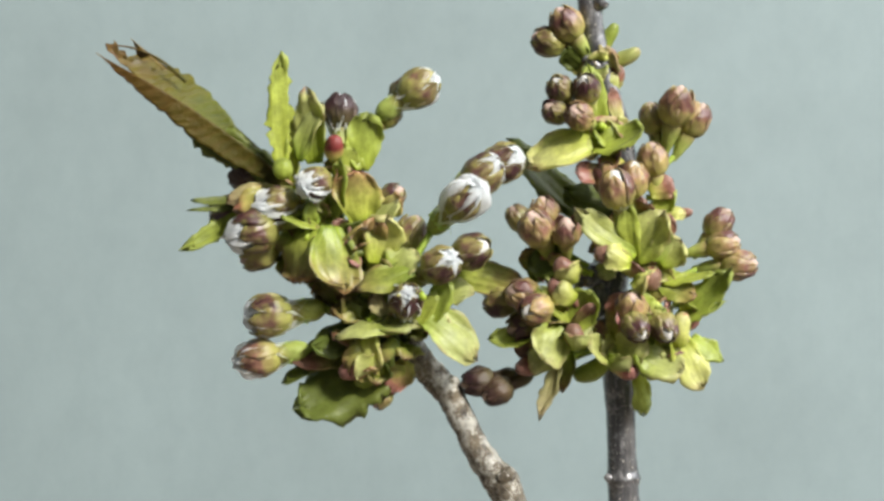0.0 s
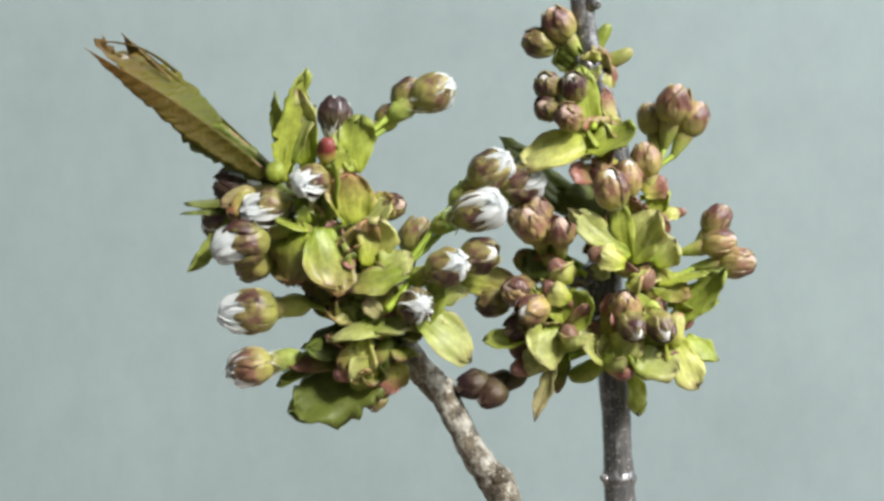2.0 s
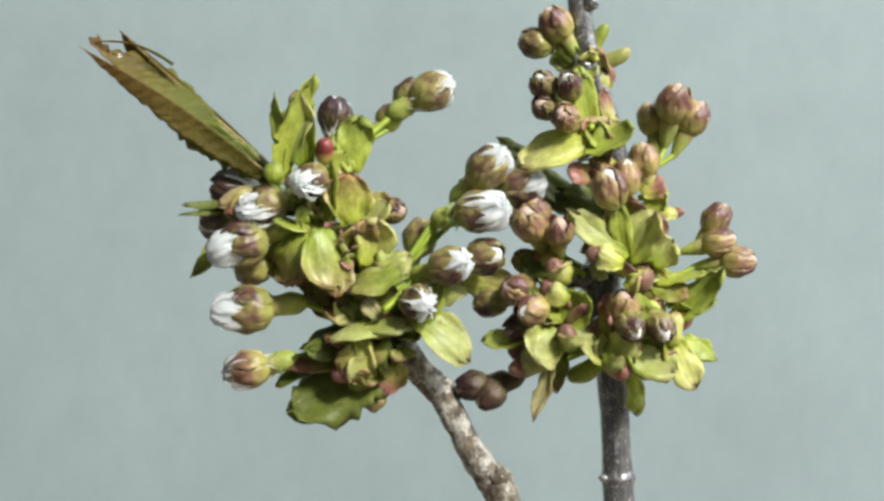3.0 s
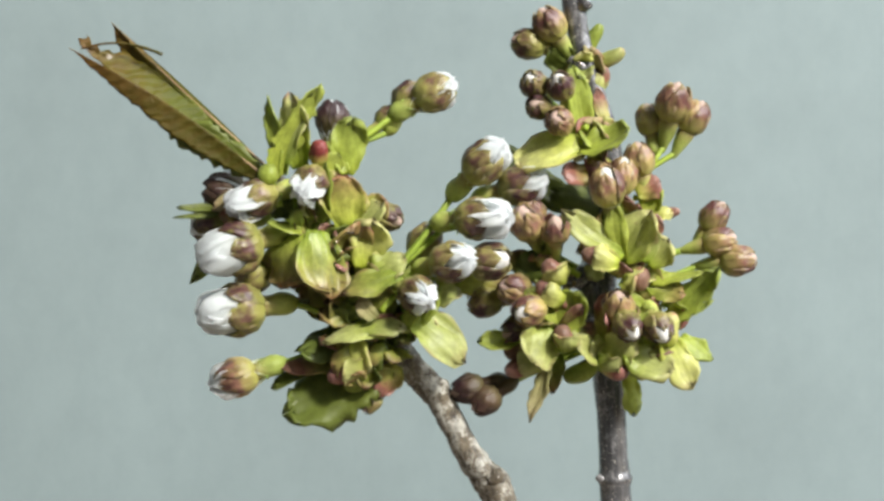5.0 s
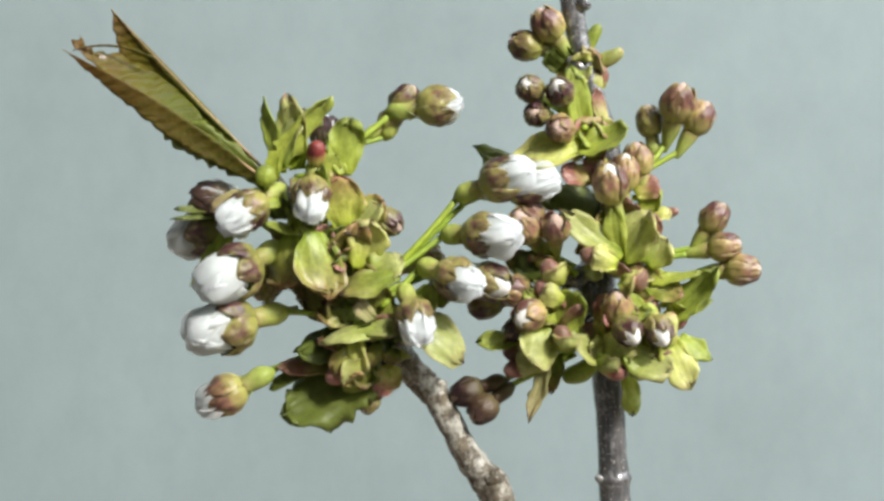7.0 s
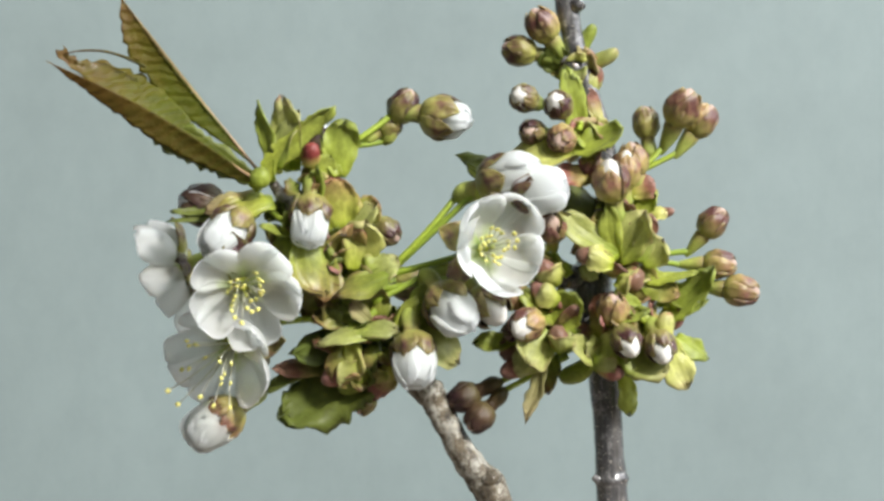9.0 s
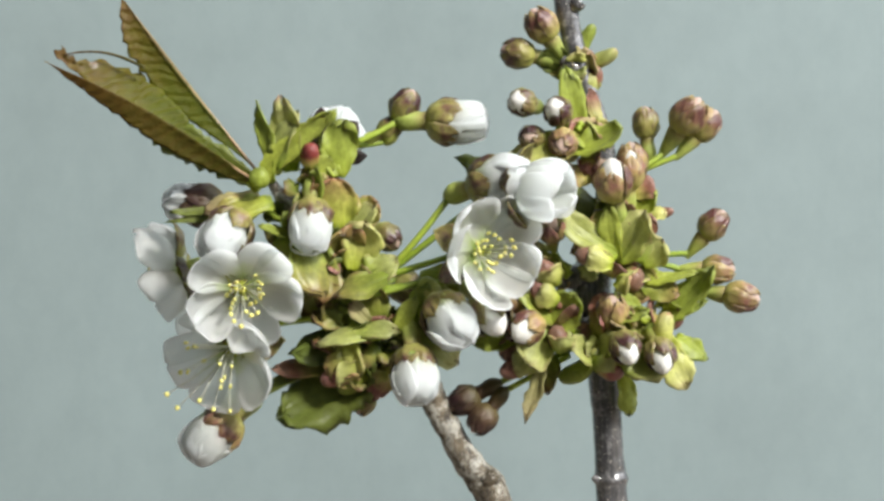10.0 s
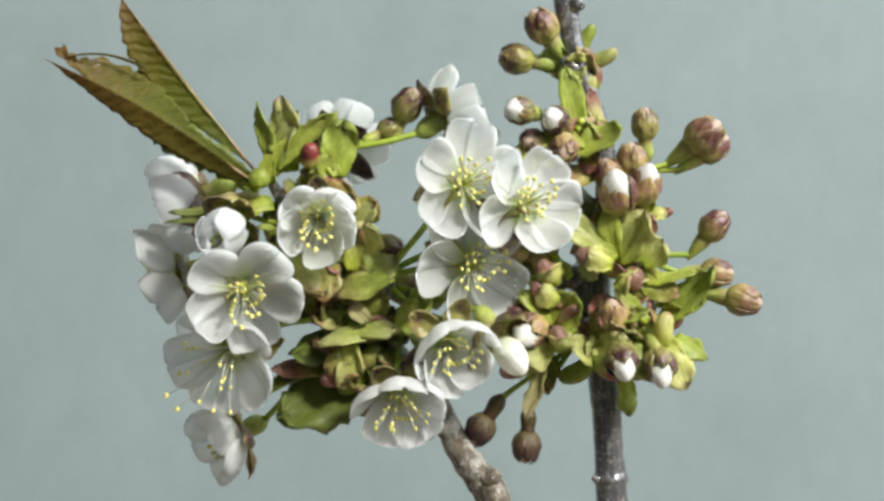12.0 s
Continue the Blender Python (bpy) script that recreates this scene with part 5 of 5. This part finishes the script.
    B(LIME, (1195, 580, 30), (1285, 478, 40), 50, 0.35, 0.12, (130, 55), "young_leaf", rag=0.3, ny=20, point=0.5, label="curled lime young leaf")
    B(LIME, (1210, 560, 20), (1286, 542, 20), 18, 0.3, 0.1, (90, 55), "stipule", rag=0.5, ny=16)
    # left middle
    B(DEEP, (1020, 500, 0), (945, 450, 15), 50, -0.3, -0.15, (150, 55))
    B(BRACT_DULL, (960, 500, -10), (940, 440, 0), 40, -0.3, -0.15, (150, 55))
    B(SCALE, (1020, 500, 50), (992, 458, 70), 46, -0.5, -0.2, (110, 60), "bud_scale", bead=True, point=0.4, label="round crimson bud scale")
    B(SCALE, (1020, 530, 50), (975, 500, 70), 46, -0.45, -0.2, (110, 60), "bud_scale", bead=True, point=0.4)
    B(LIME, (1030, 580, 50), (965, 512, 70), 40, 0.3, 0.12, (60, 55))
    B(LIME, (1010, 580, 60), (1050, 520, 75), 60, 0.3, 0.15, (160, 60), point=0.4)
    B(SCALE, (1010, 585, 50), (1050, 540, 85), 26, -0.3, -0.15, (20, 60), "bud_scale")
    B(SCALE, (1020, 620, 60), (1020, 575, 80), 46, -0.45, -0.2, (120, 60), "bud_scale", bead=True, point=0.4)
    B(BRACT, (1000, 580, 60), (955, 635, 80), 66, -0.3, -0.15, (230, 60), point=0.5)
    B(LIME, (945, 595, 40), (872, 600, 50), 36, 0.4, 0.2, (90, 50))
    B(SCALE, (990, 630, 40), (915, 660, 50), 48, -0.4, -0.2, (240, 50), "bud_scale", bead=True)
    B(SCALE, (960, 590, 30), (930, 635, 40), 50, -0.4, -0.2, (220, 50), "bud_scale")
    B(DRY, (990, 630, 30), (966, 738, 40), 24, 0.5, 0.1, (200, 55), rag=0.6, point=1.2, label="withered hanging tan bract")
    B(BRACT_DULL, (1010, 625, 10), (1000, 690, 20), 34, -0.3, -0.1, (220, 55))
    B(LIME, (1080, 640, 0), (1018, 668, 10), 46, -0.4, -0.2, (250, 50), "bud_scale", bead=True)
    # lower right
    B(BRACT, (1105, 640, 40), (1040, 598, 70), 50, 0.3, 0.12, (80, 50), rag=0.15)
    B(BRACT, (1100, 660, 60), (1130, 590, 70), 60, -0.3, -0.1, (100, 55))
    B(BRACT, (1130, 620, 70), (1210, 660, 80), 66, 0.25, 0.12, (100, 50), point=0.5, rag=0.15)
    B(SCALE, (1080, 640, 50), (1135, 660, 65), 46, -0.45, -0.2, (260, 50), "bud_scale", bead=True)
    B(LIME, (1090, 570, 60), (1175, 555, 70), 30, 0.3, 0.12, (90, 50), "young_leaf", rag=0.2)
    B(LIME, (1180, 570, 50), (1128, 512, 65), 30, 0.3, 0.1, (40, 55), "young_leaf", rag=0.2, point=0.9)
    B(BRACT, (1205, 615, 60), (1215, 555, 75), 44, -0.45, -0.2, (80, 60), "bud_scale", bead=True, point=0.45)
    B(BRACT, (1200, 590, 60), (1242, 690, 60), 56, 0.25, 0.12, (30, 60), point=0.8, rag=0.15, label="pale hanging leaf with a folded edge")
    B(LIME, (1225, 600, 30), (1275, 645, 30), 40, -0.3, -0.1, (30, 55))
    B(LIME, (1130, 660, 0), (1145, 730, -5), 34, -0.3, -0.1, (320, 50))
    B(SCALE, (1185, 610, 40), (1205, 630, 60), 40, -0.4, -0.2, (60, 50), "bud_scale")
    B(SCALE, (1090, 600, 30), (1110, 520, 45), 40, -0.35, -0.15, (100, 55), "bud_scale")
    B(BRACT_DULL, (1180, 600, 20), (1150, 560, 40), 60, -0.3, -0.1, (100, 60))


left_bracts()
right_bracts()


def crowd(twig, nodes, seed, mats):
    """Small scales and torn bract ends crowded round the nodes of a twig."""
    rng = random.Random(seed)
    for u, v, d, r, count in nodes:
        for _ in range(count):
            az, el = rng.uniform(0, 360), rng.uniform(-10, 70)
            way = bearing(az, el)
            far, near = r * rng.uniform(0.75, 1.0), r * rng.uniform(0.15, 0.4)
            b = (u + way.x * near, v - way.z * near, d - way.y * near)
            e = (u + way.x * far, v - way.z * far, d - way.y * far)
            mat = rng.choice(mats)
            bract(twig, "bud_scale", mat, b, e, rng.uniform(24, 44), rng.choice((-0.35, 0.3, 0.35)), rng.uniform(-0.25, 0.15), (rng.uniform(0, 360), 60), int(u + v) + _, rag=rng.uniform(0.3, 0.9), point=rng.uniform(0.4, 0.8))


crowd(LEFT, [(590, 330, 24, 66, 12), (600, 440, 24, 78, 12), (660, 470, 34, 78, 11), (650, 580, 34, 88, 14), (720, 590, 34, 68, 11), (660, 640, 34, 64, 8), (560, 380, 24, 60, 7)], 5, (BRACT, BRACT_SHADED, BRACT_SHADED, BRACT_DULL, BRACT_SHADED, SCALE, DEEP, LIME))
crowd(RIGHT, [(1062, 115, -33, 38, 6), (1075, 255, 0, 60, 9), (1120, 390, 0, 75, 12), (1100, 450, 12, 60, 7), (1010, 560, 14, 72, 12), (1160, 470, 4, 62, 11), (1130, 600, 14, 88, 14), (1000, 470, 4, 52, 7), (1200, 560, 10, 50, 6)], 6, (BRACT, BRACT, BRACT_DULL, BRACT_DULL, SCALE, SCALE, DRY, LIME))


def folded_leaf(twig, base, tip, half_w, fold, rows, mats, seed, label, rag=0.12, share=(1.0, 1.0), peak=(0.9, 0.9), under=None, bow=0.0, torn=0):
    """A leaf folded along its rib: two half blades as wings and the rib between. fold: rows of t, near wing, far wing angle."""
    b, e = twig.local(*base), twig.local(*tip)
    length = max((twig.local(*ee, t) - twig.local(*bb, t)).length for t, bb, ee in rows) / S
    rng = random.Random(seed)
    out, q, last = [], None, None
    for t, bb, ee in rows:
        b2, e2 = twig.local(*bb, t), twig.local(*ee, t)
        way = (e2 - b2).normalized()
        if q is None:
            f = twig.turn(bearing(50, 72))
            z = (f - way * f.dot(way)).normalized()
            q = Matrix((way.cross(z), way, z)).transposed().to_quaternion()
        else:
            q = last.rotation_difference(way) @ q
        last = way
        out.append((t, Matrix.LocRotScale(e2 - way * length * S, q, None)))
    pts = [Vector((bow * math.sin(math.pi * s), length * s, -8 * math.sin(math.pi * s))) * S for s in np.linspace(0, 1, 14)]
    v, f = tube_data(pts, [(2.8 - 2.0 * s) * S for s in np.linspace(0, 1, 14)], 6)
    leaf = part("leaf", smooth_mesh("leaf", v, f, RIB), twig.ob, None, label)
    moving(twig, leaf, out)
    for side in (-1, 1):
        ny, nx = 40, 8
        teeth = [rng.uniform(0, 1) for _ in range(ny + 1)]
        w = half_w * share[0 if side < 0 else 1]
        def place(a, s, j):
            c = (a + 1) / 2
            half = w * math.sin(math.pi * min(1, s * 1.01 + 0.01) ** peak[0 if side < 0 else 1]) ** 0.8 * (1 + rag * (teeth[j] - 0.5) * (1 + 2.0 * s ** 4) + 0.05 * math.sin(9 * s + seed))
            if side == torn:           # this half ends in a blunt torn corner, parted from the rib
                half = max(half, 0.50 * w * (1 + 0.5 * (teeth[j] - 0.5))) if s > 0.7 else half
                c = c + (1 - c) * 0.72 * max(0.0, (s - 0.80) / 0.20)
            vein = 0.55 * (1 + 4 * s ** 4) * math.sin((s * 1.0 - c * 0.12) * 95) * math.sin(math.pi * c) ** 0.5
            lift = 0.16 * w * c * c + vein + 4 * math.sin(7 * s + 2 * c + seed) * c + (10 * c * max(0.0, s - 0.75) / 0.25 if side == torn else 0.0)
            return ((side * c * half + bow * math.sin(math.pi * s)) * S, length * s * (1 + 0.03 * (side == torn) * s ** 6 * math.sin(9 * c + seed)) * S, (-8 * math.sin(math.pi * s) + lift * min(1, half / w)) * S)
        me = sheet_mesh("half_blade", under if under and side < 0 else mats, place, nx, ny, 1.6 * S)
        wing = part("half_blade", me, leaf)
        moving(twig, wing, [(t, Matrix.Rotation(-radians(ang[0 if side < 0 else 1]) * side, 4, "Y")) for t, *ang in fold])


folded_leaf(LEFT, (478, 300, 30), (170, 94, 30), 64,
            [(0, -26, -26), (6, -30, -28), (9, -38, -22), (12, -40, -18)],
            [(0, (478, 300, 30), (170, 94, 30)), (1.5, (470, 302, 30), (155, 86, 30)), (3, (468, 304, 30), (140, 82, 30)), (5.5, (458, 305, 30), (120, 84, 30)), (7, (455, 308, 30), (110, 87, 30)), (9, (446, 314, 30), (82, 108, 30)), (12, (444, 318, 30), (80, 104, 30))],
            (LEAF_IN, LEAF_OUT), 3, "bronze young leaf folded along its pale rib", rag=0.14, share=(0.62, 1.02), peak=(0.75, 2.0), bow=12, torn=1)
folded_leaf(LEFT, (480, 285, 0), (232, 68, -10), 36,
            [(0, -62, -66), (5.5, -48, -55), (9, -22, -40), (12, -20, -38)],
            [(0, (480, 285, 0), (232, 68, -10)), (2.5, (475, 287, 0), (212, 54, -10)), (5.5, (466, 290, 0), (196, 34, -10)), (7, (462, 293, 0), (196, 15, -10)), (9, (454, 298, 0), (212, -8, -10)), (12, (450, 300, 0), (212, -8, -10))],
            (LEAF_IN, LEAF_OUT), 5, "narrow green-bronze leaf behind the folded one", share=(1.6, 0.12), peak=(1.6, 1.2), under=(LEAF_OUT, LEAF_IN))

bract(LEFT, "young_leaf", DEEP, (470, 308, 12), (280, 232, 8), 60, 0.2, 0.1, (250, 75), 71, rag=0.45, ny=24, point=0.8,
      rows=[(0, (474, 306, 12), (324, 224, 8)), (3, (466, 308, 12), (298, 210, 8)), (5.5, (458, 309, 12), (280, 208, 8)), (7, (455, 311, 12), (272, 210, 8)), (9, (447, 317, 12), (252, 220, 8)), (12, (445, 320, 12), (252, 218, 8))],
      label="small dark green leaf under the folded one")


def thread_stipule(twig):
    """A thin withered stipule that curls away from the leaf."""
    pts = [Vector((0, 0, 0)), Vector((0, 35, 2)), Vector((6, 75, 3)), Vector((22, 112, 2)), Vector((40, 138, 0))]
    v, f = tube_data([p * S for p in along_curve(pts, 5)], [(3.4 - 2.2 * i / 20) * S for i in range(21)], 6, 0.2, 9)
    ob = part("stipule", smooth_mesh("stipule", v, f, LEAF_OUT), twig.ob, None, "thin brown thread-like stipule")
    out, q, last = [], None, None
    for t, b, e in [(0, (330, 145, 15), (230, 52, 20)), (2.5, (310, 120, 15), (212, 52, 20)), (5.5, (285, 95, 15), (172, 56, 20)), (9, (258, 118, 15), (140, 62, 20)), (12, (258, 120, 15), (140, 70, 20))]:
        b2, e2 = twig.local(*b, t), twig.local(*e, t)
        way = (e2 - b2).normalized()
        if q is None:
            z = twig.turn(bearing(0, 90))
            z = (z - way * z.dot(way)).normalized()
            q = Matrix((way.cross(z) * -1, way, z * -1)).transposed().to_quaternion()
        else:
            q = last.rotation_difference(way) @ q
        last = way
        out.append((t, Matrix.LocRotScale(b2, q, None)))
    moving(twig, ob, out)


thread_stipule(LEFT)


def motions():
    LEFT.key()
    RIGHT.key()


motions()
